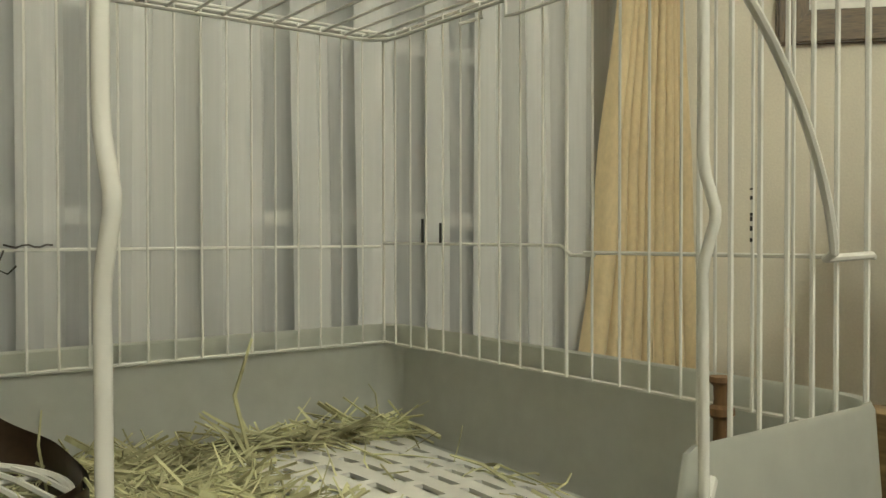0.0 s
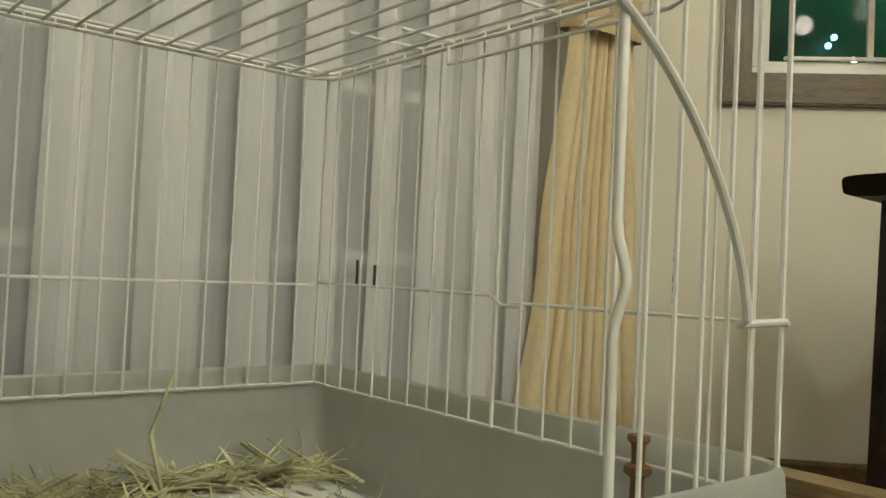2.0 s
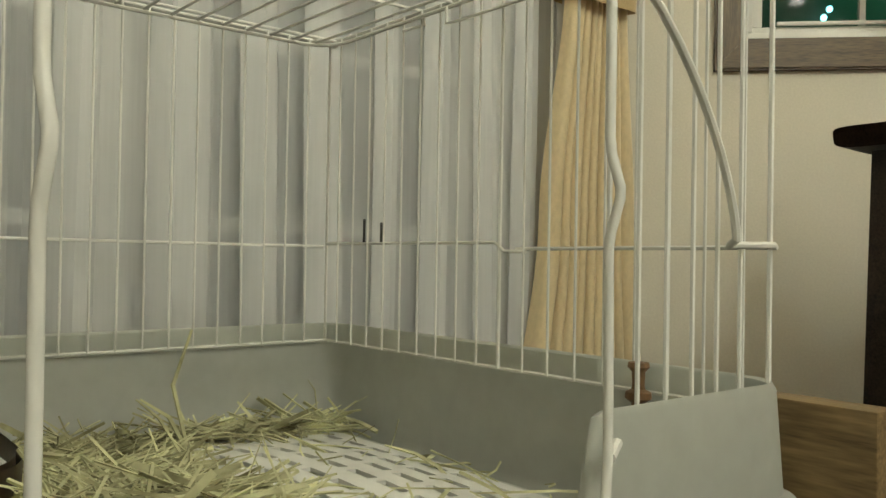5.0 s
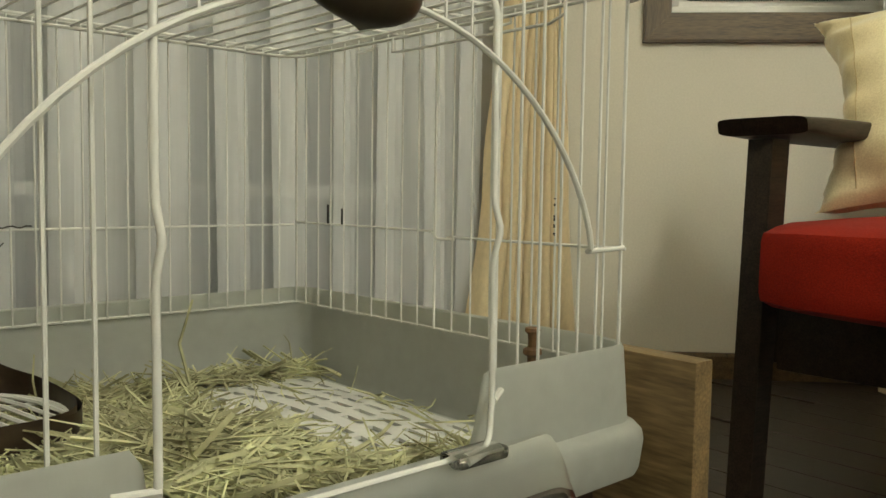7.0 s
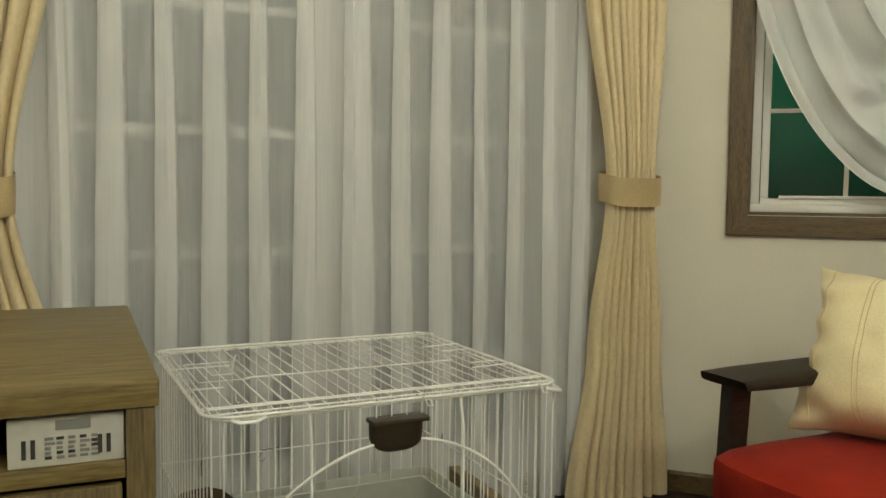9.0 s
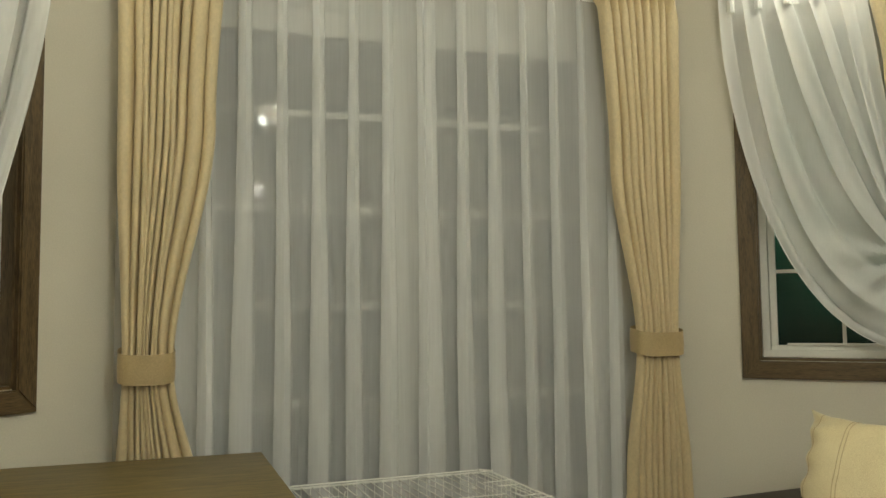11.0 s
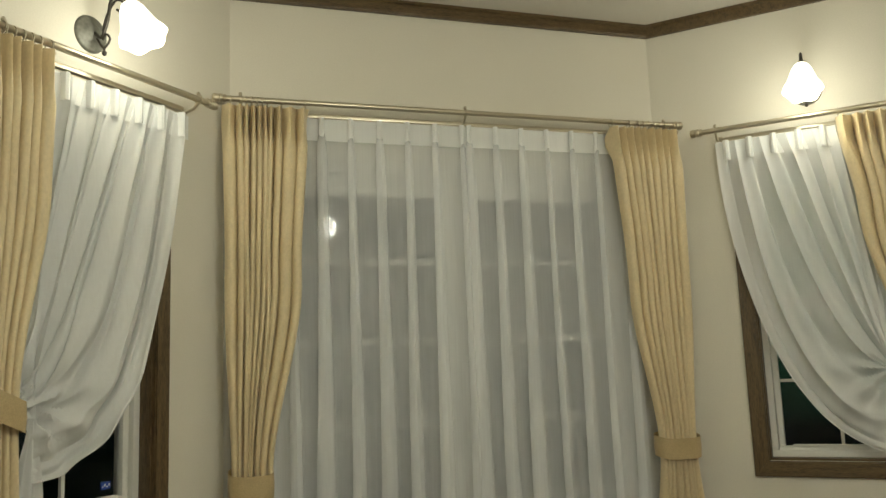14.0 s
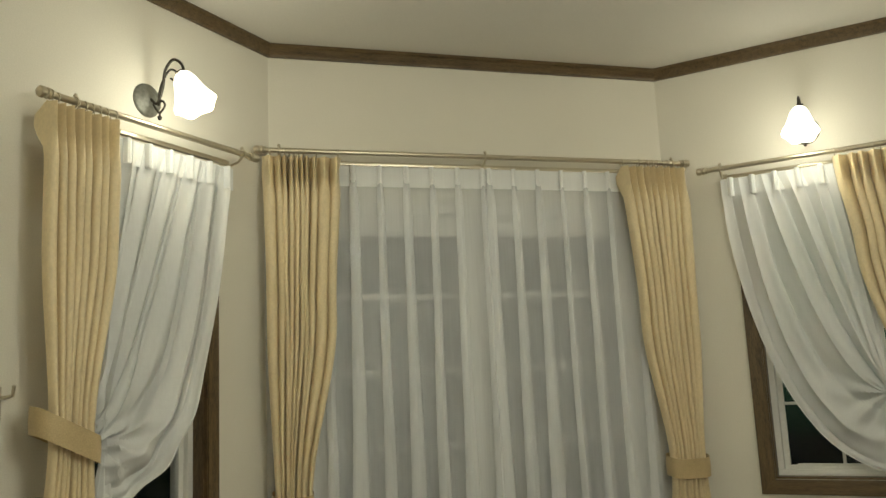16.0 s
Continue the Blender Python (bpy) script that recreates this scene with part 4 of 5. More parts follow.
spk = thing("speaker", "dark brown wooden box speaker standing on the cabinet", "speaker")
part("body", Shape().soft_box(-1.745, -1.535, -0.98, -0.76, CZ, 1.02, 0.006), DARKWOOD, spk)
part("cloth", Shape().box(-1.73, -1.55, -0.986, -0.9802, CZ + 0.02, 1.0), BLACKGLOSS, spk)

st = thing("sticker", "small blue sticker with white marks on the window pane", "sticker", LEFT)
part("sheet", Shape().box(-0.475, -0.44, 0.0700, 0.0715, 0.90, 0.922), BLUE, st)
for i in range(4):
    part("mark", Shape().box(-0.471 + i * 0.008, -0.467 + i * 0.008, 0.0690, 0.0700, 0.905 + 0.004 * (i % 2), 0.910 + 0.006 * (i % 2)), WHITEFRAME, st)

# ---- the cage ----
XL, XR, YF, YB = -0.470, 0.018, -0.897, -0.467
TOP, MID, LOW = 0.588, 0.381, 0.286
CAGE = pose(0.02, -0.478, 0, 0, 0, 1.6) @ Matrix.Translation((-0.019, 0.523, 0)) @ Matrix.Diagonal((1.07, 1.12, 1, 1))   # true size and place of the whole cage, slightly askew
stand = thing("cage_stand", "low dark wooden stand under the cage", "stand")
part("top", Shape().soft_box(-0.50, 0.02, -0.95, -0.48, 0.165, 0.1958, 0.004), DARKWOOD, stand)
for x in (-0.495, -0.007):
    part("side_panel", Shape().soft_box(x, x + 0.022, -0.945, -0.485, 0.0, 0.165, 0.003), DARKWOOD, stand)

board = solid("board", Shape().soft_box(0.097, 0.123, -0.992, -0.44, 0.0, 0.284, 0.002), PLANK, "upright raw wooden board standing beside the cage", "board")

cage = thing("pet_cage", "white wire pet cage with milky plastic base, front open", "cage", CAGE)
# base: a moulded tray with a wide foot rim and a low sill in the door opening
bx0, bx1, by0, by1 = XL - 0.012, 0.037, YF - 0.010, YB + 0.012
base = part("base", Shape(), TRAY, cage, "milky translucent plastic base tray")
RIM, SILL, LEDGE = 0.303, 0.252, 0.284


def wall_loop(inset_, z, r=0.024):
    return rounded(bx0 + inset_, bx1 - inset_, by0 + inset_, by1 - inset_, max(0.008, r - inset_), z, 7)


def rim_height(p):
    """The rim dips to the sill between the door posts."""
    if p.y < by0 + 0.03:
        left = smoothstep(-0.358, -0.348, p.x)
        right = 1 - smoothstep(-0.138, -0.124, p.x)
        return RIM - (RIM - SILL) * min(left, right) - (0.006 if p.x < -0.3 else 0)
    return RIM


def dense(loop, step=0.006):
    out = []
    for i, p in enumerate(loop):
        q = loop[(i + 1) % len(loop)]
        k = max(1, int((q - p).length / step))
        out += [p.lerp(q, j / k) for j in range(k)]
    return out


def base_mesh():
    s = Shape()
    outer, inner = dense(wall_loop(0, 0)), None
    n = len(outer)
    c = Vector(((bx0 + bx1) / 2, (by0 + by1) / 2, 0))

    def shrink(p, d):
        # towards the middle, by d on each side
        hx, hy = (bx1 - bx0) / 2, (by1 - by0) / 2
        return Vector((c.x + (p.x - c.x) * (hx - d) / hx, c.y + (p.y - c.y) * (hy - d) / hy, 0))

    rings = [(-0.004, 0.196, False), (-0.006, 0.202, False), (-0.008, 0.224, False), (-0.007, 0.232, False), (-0.003, 0.238, False), (0.001, 0.240, False), (0.004, -0.004, True), (0.0055, 0.0, True), (0.008, -0.001, True), (0.009, -0.006, True), (0.013, 0.207, False), (0.018, 0.1985, False)]
    v = []
    for d, z, top in rings:
        for p in outer:
            q = shrink(p, d)
            v.append((q.x, q.y, (rim_height(p) if p.y < by0 + 0.03 else min(rim_height(p), LEDGE)) + z if top else z))
    f = [(i * n + k, i * n + (k + 1) % n, (i + 1) * n + (k + 1) % n, (i + 1) * n + k) for i in range(len(rings) - 1) for k in range(n)]
    f.append(tuple((len(rings) - 1) * n + k for k in range(n)))
    f.append(tuple(reversed(range(n))))
    return s.add(v, f)


def rim_mesh():
    """The thin upper edge of the tray, above the ledge that carries the wires."""
    s = Shape()
    loop = dense(wall_loop(0.003, 0))
    n = len(loop)
    mid = Vector(((bx0 + bx1) / 2, (by0 + by1) / 2, 0))
    rows = [(0.0, LEDGE - 0.002, 0), (-0.0005, -0.002, 1), (0.0012, 0.0, 1), (0.003, -0.002, 1), (0.003, LEDGE - 0.002, 0)]
    v = []
    for d, z, top in rows:
        for p in loop:
            q = p + (mid - p).normalized() * d
            v.append((q.x, q.y, max(LEDGE - 0.002, rim_height(p) + z) if top else z))
    f = [(i * n + k, i * n + (k + 1) % n, (i + 1) * n + (k + 1) % n, (i + 1) * n + k) for i in range(len(rows) - 1) for k in range(n) if rim_height(loop[k]) > LEDGE and rim_height(loop[(k + 1) % n]) > LEDGE and loop[k].y > by0 + 0.028]
    return s.add(v, f)


base.data = base_mesh().mesh("base", TRAY)
part("rim", rim_mesh(), RIMPLASTIC, base, "thin translucent upper edge of the tray")

# wire walls: uprights share one mesh a length
R1, R2, R3 = 0.0010, 0.00145, 0.0021


def upright(length, r):
    return Shape().tube([(0, 0, 0), (0, 0, length)], r, 6).mesh("wire", WIRE)


def panel(name, label=""):
    ob = new(name)
    ob.empty_display_size = 0.02
    ob.parent = cage
    return tagged(ob, label)


full = upright(TOP - LOW, R1)
tall = upright(TOP - LOW, R2)
back = part("back_panel", Shape().tube([(XL, YB, LOW), (XR, YB, LOW)], R2).tube([(XL, YB, MID), (XR - 0.004, YB, MID)], R2).tube([(XL, YB, TOP), (XR, YB, TOP)], R2), WIRE, cage)
x = XR - 0.024
while x > XL + 0.01:
    part("wire", full, None, back, at=pose(x, YB - 0.002, LOW))
    x -= 0.0215
right = part("side_panel", Shape().tube([(XR, YF, LOW), (XR, YB, LOW)], R2).tube([(XR, YF, TOP), (XR, YB, TOP)], R2).tube([(XR, YB, MID + 0.003), (XR, -0.690, MID + 0.003), (XR - 0.002, -0.696, MID + 0.001), (XR - 0.002, -0.702, MID - 0.004), (XR - 0.001, -0.722, MID - 0.004)], R2).tube([(XR, -0.712, MID - 0.002), (XR, YF - 0.004, MID - 0.001)], R2), WIRE, cage)
left = part("side_panel", Shape().tube([(XL, YF, LOW), (XL, YB, LOW)], R2).tube([(XL, YF, TOP), (XL, YB, TOP)], R2).tube([(XL, YB, MID), (XL, YF - 0.004, MID)], R2), WIRE, cage)
for k in range(18):
    y = -0.489 - 0.0232 * k
    if y < YF + 0.008:
        break
    part("wire", tall if k == 9 else full, None, right, at=pose(XR - 0.002, y, LOW))
    part("wire", full, None, left, at=pose(XL + 0.002, y, LOW))
for x in (XL, XR):
    for y in (YF, YB):
        part("corner_post", tall, None, cage, at=pose(x, y, LOW))


def bow(x):
    """The front wires bulge a little in the middle."""
    return YF - 0.016 * max(0.0, 1 - ((x + 0.235) / 0.24) ** 2)


def arch_z(x):
    u = min(1, abs(x + 0.234) / 0.203)
    return MID + 0.002 + 0.150 * (1 - u * u) ** 0.70


front = part("front_panel", Shape().tube([(XL, YF, TOP), (XR, YF, TOP)], R2), WIRE, cage)
part("rail", Shape().tube([(-0.352, YF, LOW), (XL, YF, LOW)], R2), WIRE, front)
part("rail", Shape().tube([(-0.125, YF, LOW), (XR, YF, LOW)], R2), WIRE, front)
x = -0.137 + 0.021
while x < XR - 0.008:
    part("wire", upright(TOP - (RIM - 0.01), 0.0012), None, front, at=pose(x, YF, RIM - 0.01))
    x += 0.021
x = -0.350 - 0.021
while x > XL + 0.008:
    part("wire", upright(TOP - (RIM - 0.01), 0.0012), None, front, at=pose(x, YF, RIM - 0.01))
    x -= 0.021
for k in range(1, 10):
    x = -0.350 + 0.0213 * k
    za = arch_z(x)
    part("wire", upright(TOP - za, R1), None, front, at=pose(x, bow(x) - 0.002, za))
arch = [(-0.234 + 0.203 * math.sin(radians(a)), bow(-0.234 + 0.203 * math.sin(radians(a))) - 0.005, arch_z(-0.234 + 0.203 * math.sin(radians(a)))) for a in range(-90, 91, 5)]
part("arch", Shape().tube([(XL - 0.002, YF - 0.004, MID + 0.002), (-0.442, YF - 0.005, MID)] + arch + [(-0.028, YF - 0.004, MID - 0.001), (XR - 0.002, YF - 0.003, MID)], 0.0021, 8), WIRE, front, "curved thick white wire")
# door posts with a bend at half height
for px in (-0.350, -0.137):
    fy = bow(px)
    post = [(px, YF - 0.003, TOP), (px, fy - 0.003, TOP - 0.05), (px, fy - 0.003, 0.424), (px, fy - 0.004, 0.416), (px + 0.001, fy - 0.0075, 0.402), (px + 0.001, fy - 0.0075, 0.3975), (px, fy - 0.004, 0.383), (px, fy - 0.003, 0.376), (px, fy - 0.004, 0.286)]
    if px > -0.2:
        post += [(px - 0.001, fy - 0.004, 0.270), (px - 0.004, fy - 0.006, 0.263), (px - 0.012, fy - 0.010, 0.257), (px - 0.03, fy - 0.012, 0.254)]
    else:
        post += [(px - 0.001, fy - 0.004, 0.255)]
    part("door_post", Shape().tube(post, R3, 10), WIRE, front, "thick white wire post, bent half way up")
part("post_hook", Shape().tube([(-0.137, bow(-0.137) - 0.005, 0.286), (-0.119, YF - 0.008, 0.288)], 0.0024, 8), WIRE, front)
part("post_hook", Shape().tube([(-0.349, bow(-0.350) - 0.005, 0.278), (-0.369, YF - 0.010, 0.277)], 0.0024, 8), WIRE, front)
# latch: a rounded pouch under a lip


def latch_at(u, q):
    a = math.pi * u
    drop = 0.040 + 0.007 * math.sin(a) ** 0.5
    width = 0.0365 * (1 - q ** 7) ** 0.5
    bulge = 0.021 * (1 - 0.2 * q) * (1 - q ** 6) ** 0.5
    c = math.cos(a)
    return Vector((-0.2365 + width * math.copysign(abs(c) ** 0.55, c), YF - 0.012 - bulge * math.sin(a) ** 0.6, 0.561 - drop * q))


latch = part("latch", Shape().grid(latch_at, 32, 20), LATCH, front, "dark brown plastic door latch")
part("latch_lip", Shape().soft_box(-0.2760, -0.1970, YF - 0.036, YF - 0.008, 0.559, 0.566, 0.0025), LATCH, cage)
# clear plastic guard turned down over the sill
guard = Shape()


def guard_at(u, q):
    x = -0.340 + 0.25 * u
    r = 1 - 0.75 * smoothstep(0.86, 1.0, u) ** 2
    d = 0.085 * q * r
    return Vector((x, by0 - 0.010 - d * 0.72, 0.2565 - d * 0.72 + 0.004 * math.sin(math.pi * q)))


guard.grid(guard_at, 24, 8)
n = len(guard.v)
guard.add([p + Vector((0, -0.0016, -0.0016)) for p in guard.v[:n]], guard.f[:])
g = part("door_guard", guard, CLEAR, cage, "clear plastic guard turned down")
g.visible_shadow = False
part("hinge", Shape().soft_box(-0.178, -0.136, by0 - 0.022, by0 - 0.004, 0.251, 0.260, 0.003), CLEAR, cage)
part("hinge_pin", Shape().tube([(-0.346, by0 - 0.010, 0.2545), (-0.134, by0 - 0.010, 0.2545)], 0.0022, 8), WIRE, cage)

# lid
LX0, LX1, LY0, LY1, LZ = -0.480, 0.020, -0.915, -0.464, 0.588
lid = part("lid", Shape().tube(rounded(LX0, LX1, LY0, LY1, 0.035, LZ, 8), 0.0021, 8, closed=True).tube(rounded(LX0 + 0.006, LX1 - 0.006, LY0 + 0.006, LY1 - 0.006, 0.03, LZ - 0.006, 8), 0.0018, 6, closed=True), WIRE, cage, "flat wire lid with rounded corners")
for y, xa, xb, r in ((-0.861, LX0 + 0.004, LX1 - 0.004, R2), (-0.869, LX0 + 0.004, LX1 - 0.004, R2), (-0.482, LX0 + 0.004, LX1 - 0.004, R2), (-0.712, -0.385, -0.05, R2),
                     (-0.758, LX0 + 0.002, -0.425, R2), (-0.620, LX0 + 0.002, -0.385, R2), (-0.640, LX1 - 0.052, LX1 + 0.002, R2), (-0.742, LX1 - 0.052, LX1 + 0.002, R2)):
    part("wire", Shape().tube([(xa, y, LZ - 0.001), (xb, y, LZ - 0.001)], r), WIRE, lid)
cross = Shape().tube([(0, LY0 + 0.003, 0), (0, LY1 - 0.003, 0)], 0.0014, 6).mesh("wire", WIRE)
for k in range(21):
    part("wire", cross, None, lid, at=pose(LX0 + 0.022 + 0.0228 * k, 0, LZ - 0.004))
part("hatch", Shape().tube([(-0.455, -0.735, LZ + 0.003), (-0.385, -0.735, LZ + 0.003), (-0.385, -0.61, LZ + 0.003), (-0.455, -0.61, LZ + 0.003)], R1, 6, closed=True).tube([(-0.43, -0.70, LZ + 0.004), (-0.40, -0.70, LZ + 0.004), (-0.40, -0.64, LZ + 0.004), (-0.43, -0.64, LZ + 0.004)], R1, 6, closed=True)
     .tube([(-0.392, -0.66, LZ), (-0.385, -0.65, LZ + 0.022), (-0.375, -0.63, LZ + 0.018), (-0.372, -0.62, LZ)], R1, 6).tube([(-0.41, -0.76, LZ - 0.004), (-0.41, -0.765, LZ - 0.022), (-0.405, -0.76, LZ - 0.026)], R1, 6), WIRE, lid, "small wire hatch with a bent catch")
for a, b in ((-0.20, LY0), (-0.02, LY0)):
    part("clip", Shape().tube([(a, b + 0.02, LZ), (a, b - 0.006, LZ + 0.002), (a + 0.004, b - 0.008, LZ - 0.010), (a + 0.012, b - 0.006, LZ - 0.012), (a + 0.016, b + 0.012, LZ)], R2, 6), WIRE, lid)
for a in (-0.60, -0.78):
    part("clip", Shape().tube([(LX1 - 0.07, a, LZ), (LX1 + 0.002, a, LZ + 0.002), (LX1 + 0.003, a, LZ - 0.010), (LX1 - 0.012, a + 0.01, LZ - 0.016)], R2, 6), WIRE, lid)
part("corner_tab", Shape().tube([(LX0 + 0.030, LY0 - 0.001, LZ - 0.003), (LX0 + 0.040, LY0 - 0.005, LZ - 0.007), (LX0 + 0.060, LY0 - 0.004, LZ - 0.007), (LX0 + 0.072, LY0, LZ - 0.003)], 0.0026, 8), WIRE, lid)
part("corner_tab", Shape().tube([(LX1 - 0.03, LY0 - 0.002, LZ - 0.006), (LX1 - 0.006, LY0 - 0.004, LZ - 0.010), (LX1 + 0.002, LY0 + 0.02, LZ - 0.010)], 0.003, 8), WIRE, lid)
part("corner_tab", Shape().tube([(XR - 0.02, YB - 0.004, TOP + 0.002), (XR + 0.002, YB - 0.002, TOP - 0.002), (XR + 0.004, YB - 0.03, TOP + 0.002)], 0.003, 8), WIRE, lid)
# rail hanging from the side top
part("side_hook", Shape().tube([(XR - 0.006, -0.640, TOP - 0.006), (XR - 0.006, -0.640, TOP - 0.020), (XR - 0.006, -0.652, TOP - 0.021), (XR - 0.006, -0.83, TOP - 0.020), (XR - 0.006, -0.845, TOP - 0.014), (XR - 0.006, -0.845, TOP - 0.002)], R2, 6), WIRE, cage)
# wear on the coating
rr = random.Random(5)
for y, z0, z1 in ((-0.532, 0.385, 0.407), (-0.557, 0.385, 0.403)):
    part("scuff", Shape().tube([(XR - 0.0035, y, z0), (XR - 0.0035, y, z1)], 0.0012, 5), SCUFF, cage, "bare dark patch on the wire")
for k in range(6):
    z = 0.385 + 0.006 * k + rr.uniform(0, 0.004)
    part("scuff", Shape().tube([(XR - 0.0032, -0.8370, z), (XR - 0.0032, -0.8370, z + rr.uniform(0.0008, 0.003))], 0.0008, 5), SCUFF, cage)

# ---- inside the cage ----
FL = 0.1985


def mat_mesh():
    """Perforated plastic floor: rows of staggered slots."""
    s = Shape()
    x0, x1, y0, y1 = -0.255, 0.004, -0.865, -0.492
    cell = 0.0082
    nx, ny = int((x1 - x0) / cell), int((y1 - y0) / cell)
    solid_ = {}
    for i in range(nx):
        for j in range(ny):
            row = i % 3
            shift = 2 if (i // 3) % 2 else 0
            hole = row in (1,) and (j + shift) % 4 in (0, 1, 2) and 1 < j < ny - 2 and 1 < i < nx - 2
            solid_[i, j] = not hole
    idx = {}

    def vert(i, j, lower):
        key = (i, j, lower)
        if key not in idx:
            x, y = x0 + i * cell, y0 + j * cell
            bulge = 0.016 * math.sin(math.pi * i / nx) * math.sin(math.pi * j / ny)
            idx[key] = len(s.v)
            s.v.append(Vector((x, y, FL + 0.007 + bulge - (0.003 if lower else 0))))
        return idx[key]

    for (i, j), full_ in solid_.items():
        if not full_:
            continue
        s.f.append((vert(i, j, 0), vert(i + 1, j, 0), vert(i + 1, j + 1, 0), vert(i, j + 1, 0)))
        for di, dj, a, b in ((1, 0, (i + 1, j), (i + 1, j + 1)), (-1, 0, (i, j), (i, j + 1)), (0, 1, (i, j + 1), (i + 1, j + 1)), (0, -1, (i, j), (i + 1, j))):
            if not solid_.get((i + di, j + dj), False):
                s.f.append((vert(*a, 0), vert(*b, 0), vert(*b, 1), vert(*a, 1)))
    return s


mat = solid("floor_mat", mat_mesh(), MAT, "white perforated plastic floor mat in the cage", "mat", CAGE)

pan = thing("litter_pan", "dark brown plastic litter pan with white slatted grid", "litter pan", CAGE)


def pan_at(u, q):
    a = 2 * math.pi * u
    cx, cy = -0.372, -0.582
    c, s_ = math.cos(a), math.sin(a)
    rx, ry = 0.090, 0.098
    e = 0.55
    px, py = math.copysign(abs(c) ** e, c), math.copysign(abs(s_) ** e, s_)
    h = 0.050 + 0.083 * smoothstep(-0.3, 0.75, py) * (1 - smoothstep(-0.25, 1.0, px))
    k = 0.86 + 0.14 * min(1, q * 1.4)
    return Vector((cx + rx * px * k, cy + ry * py * k, FL + 0.001 + h * q))


s = Shape().grid(pan_at, 64, 10)
n = len(s.v)
c0 = Vector((-0.372, -0.582, 0))
s.add([Vector((c0.x + (p.x - c0.x) * 0.965, c0.y + (p.y - c0.y) * 0.965, p.z + 0.002)) for p in s.v[:n]], s.f[:])
part("pan", s, BROWNPLASTIC, pan, "dark brown plastic pan with a high back")
tiltm = pose(-0.366, -0.612, FL + 0.046, 4, 5, 20)
grid = part("grid", Shape().tube([tiltm @ Vector((0.080 * math.cos(a), 0.066 * math.sin(a), 0)) for a in [2 * math.pi * k / 40 for k in range(40)]], 0.0028, 6, closed=True), MAT, pan, "white oval slatted grid")
for k in range(11):
    xx = -0.070 + 0.014 * k
    h = 0.066 * math.sqrt(max(0, 1 - (xx / 0.080) ** 2))
    part("slat", Shape().tube([tiltm @ Vector((xx, -h, 0)), tiltm @ Vector((xx, 0, 0.002)), tiltm @ Vector((xx, h, 0))], 0.0019, 5), MAT, grid)
part("slat", Shape().tube([tiltm @ Vector((-0.078, 0.012, -0.002)), tiltm @ Vector((0.078, 0.012, -0.002))], 0.002, 5), MAT, grid)

toy = thing("chew_toy", "small turned brown wooden chew toy on the cage wall", "toy", CAGE @ pose(0.008, -0.823, 0))
part("spool", Shape().lathe([(0.0, 0.306), (0.006, 0.306), (0.0065, 0.303), (0.004, 0.300), (0.0036, 0.292), (0.004, 0.289), (0.0075, 0.287), (0.0078, 0.283), (0.004, 0.280), (0.0040, 0.272), (0.0048, 0.235), (0.0, FL + 0.004)], None, 18), TOYWOOD, toy)
catch = thing("wire_catch", "twisted dark wire catch on the cage back wall", "wire catch", CAGE)
part("twist", Shape().tube([(-0.300 + 0.004 * k, YB - 0.003 - 0.0015 * math.sin(1.7 * k), MID + 0.003 + 0.0012 * math.cos(1.7 * k)) for k in range(9)], 0.0008, 5).tube([(-0.30, YB - 0.004, MID), (-0.305, YB - 0.006, MID - 0.014), (-0.298, YB - 0.006, MID - 0.018), (-0.292, YB - 0.004, MID - 0.012)], 0.0007, 5), IRON, catch)
part("spring", Shape().tube([(-0.405 + 0.0022 * math.cos(1.3 * k), YB - 0.006 + 0.0022 * math.sin(1.3 * k), 0.350 + 0.0008 * k) for k in range(36)], 0.0007, 4), IRON, catch)

# hay: loose stalks heaped on the tray
rnd = random.Random(42)
hs = Shape()


def heap(x, y):
    a = 0.036 * math.exp(-(((x + 0.26) / 0.11) ** 2 + ((y + 0.78) / 0.10) ** 2))
    b = 0.007 * math.exp(-(((x + 0.26) / 0.13) ** 2 + ((y + 0.62) / 0.11) ** 2))
    c = 0.005 * math.exp(-(((x + 0.08) / 0.16) ** 2 + ((y + 0.515) / 0.03) ** 2))
    return a + b + c


def stalk(p, d, length, r, bend, s):
    d = d.normalized()
    side = d.cross(Vector((0, 0, 1))).normalized()
    pts = [p + d * (length * (k / 3 - 0.5)) + side * bend * ((k / 3 - 0.5) ** 2) * length + Vector((0, 0, -abs(bend) * 0.3 * length * (k / 3 - 0.5) ** 2)) for k in range(4)]
    for q in pts:
        q.x = min(max(q.x, bx0 + 0.028), bx1 - 0.028)
        q.y = min(max(q.y, by0 + 0.024), by1 - 0.022)
        q.z = max(q.z, FL + 0.002)
    s.tube(pts, [r, r, r * 0.9, r * 0.6], 3, caps=False)


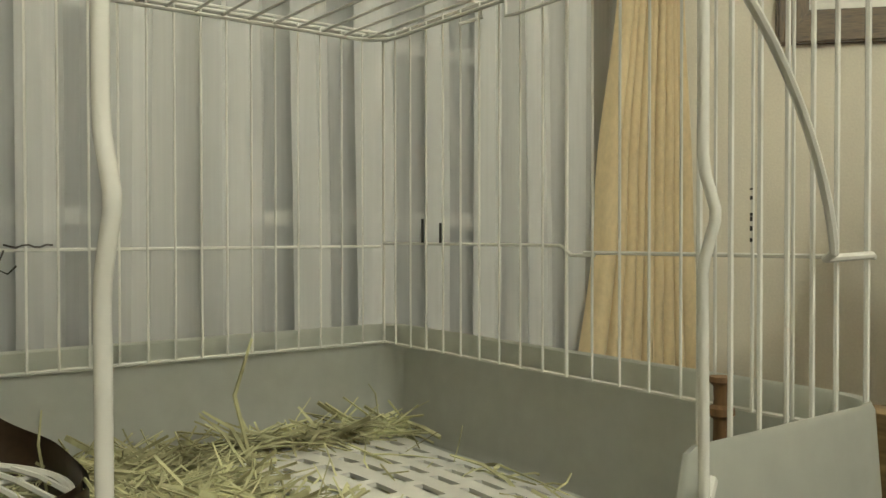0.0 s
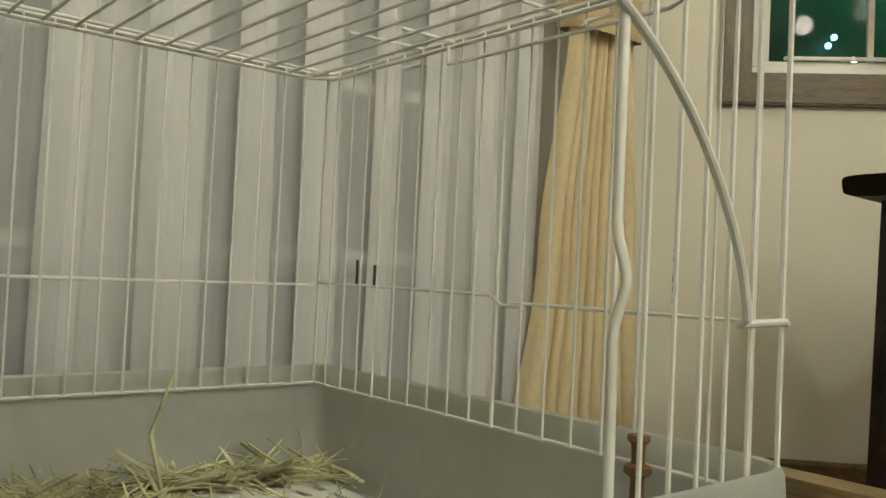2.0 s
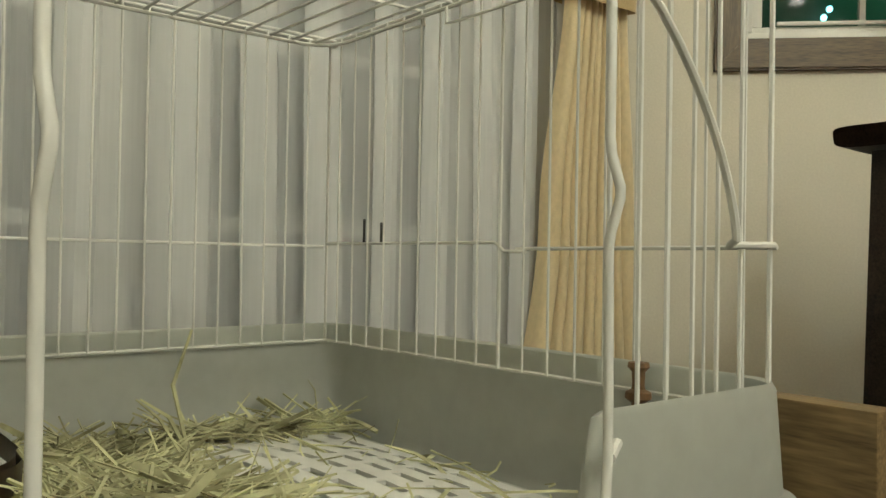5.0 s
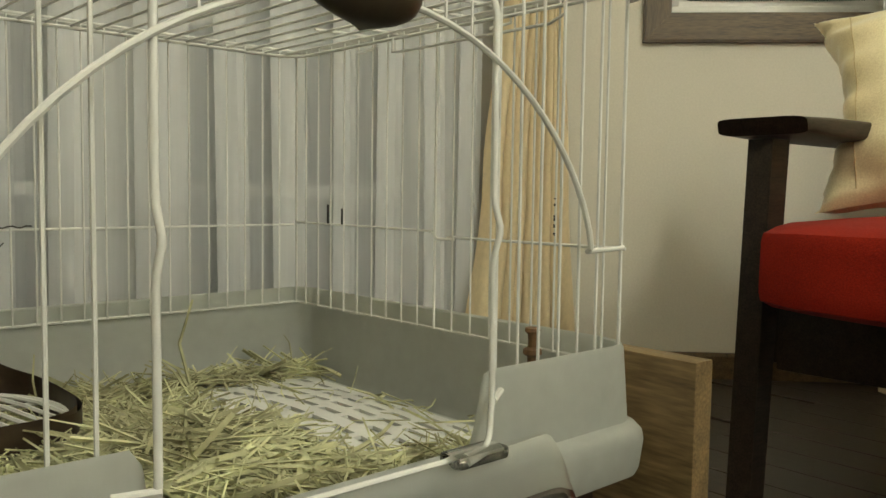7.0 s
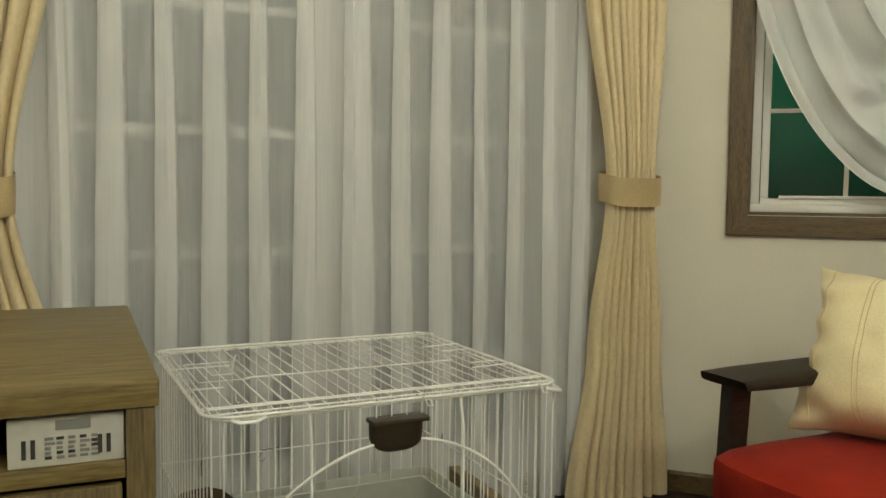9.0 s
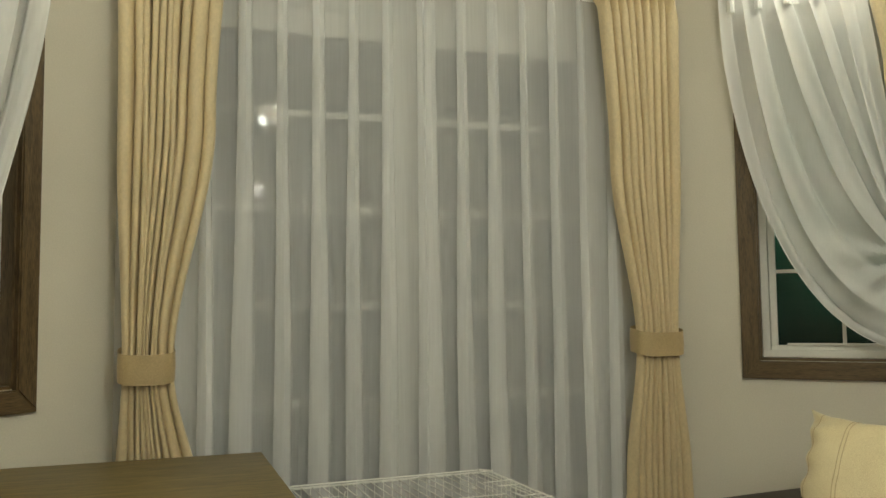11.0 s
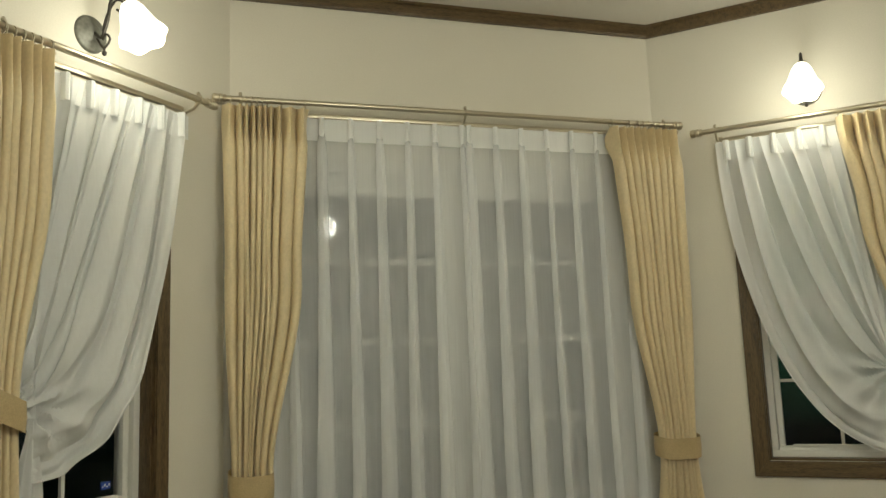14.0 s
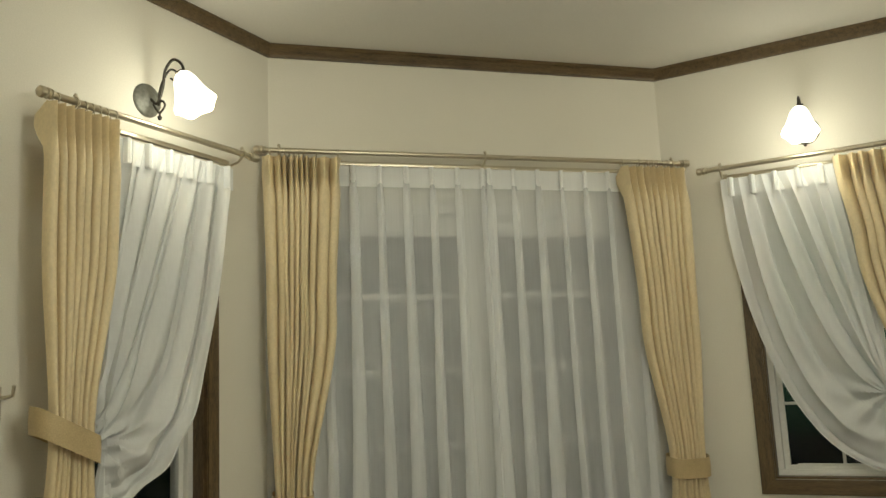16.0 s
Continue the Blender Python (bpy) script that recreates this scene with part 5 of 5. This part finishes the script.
count = 0
while count < 6500:
    x, y = rnd.uniform(-0.45, 0.01), rnd.uniform(-0.88, -0.485)
    dens = 1.0 if x < -0.22 else 0.0
    dens = max(dens, 1.0 * smoothstep(-0.16, -0.22, x), 0.75 * smoothstep(-0.545, -0.50, y), 0.8 * smoothstep(-0.79, -0.84, y) * smoothstep(-0.02, -0.1, x))
    if x < -0.28 and y > -0.66:
        dens *= 0.25
    if rnd.random() > dens + 0.015:
        continue
    h = heap(x, y)
    z = FL + 0.006 + rnd.random() ** 0.7 * (h + 0.011)
    a = rnd.uniform(0, math.pi * 2)
    up = rnd.gauss(0, 0.32)
    stalk(Vector((x, y, z)), Vector((math.cos(a), math.sin(a), up)), rnd.uniform(0.025, 0.10), rnd.uniform(0.0005, 0.0013) if rnd.random() < 0.92 else rnd.uniform(0.0015, 0.0024), rnd.uniform(-0.7, 0.7), hs)
    count += 1
for p0, p1, p2, r in (((-0.150, -0.548, 0.210), (-0.160, -0.540, 0.266), (-0.144, -0.535, 0.309), 0.0017), ((-0.150, -0.55, 0.210), (-0.166, -0.548, 0.243), (-0.186, -0.545, 0.258), 0.0018), ((-0.29, -0.56, 0.212), (-0.295, -0.555, 0.252), (-0.292, -0.55, 0.274), 0.0011),
                      ((-0.02, -0.52, 0.208), (-0.016, -0.505, 0.244), (-0.02, -0.50, 0.253), 0.0006), ((-0.17, -0.60, 0.212), (-0.19, -0.59, 0.252), (-0.20, -0.575, 0.264), 0.0012)):
    hs.tube([p0, p1, p2], [r, r, r * 0.6], 4)
solid("hay", hs, HAY, "loose dry yellow-green hay strewn in the cage", "hay", CAGE, kind="stuff")

# floor boards, laid along the room
pitch, k = 0.09, 0
x = -SIDE
lengths = Shape().soft_box(0, pitch - 0.002, 0, 0.9, -0.010, 0.0, 0.0012, 1).mesh("plank", FLOORWOOD)
while x < SIDE:
    y = -2.7 - (0.3 * (k % 3))
    while y < 0:
        if not (abs(x) > CORNER + 0.05 - y and y > BEND) and y + 0.9 < 0.25:
            part("plank", lengths, None, floor, at=pose(x, y, 0))
        y += 0.902
    x += pitch
    k += 1
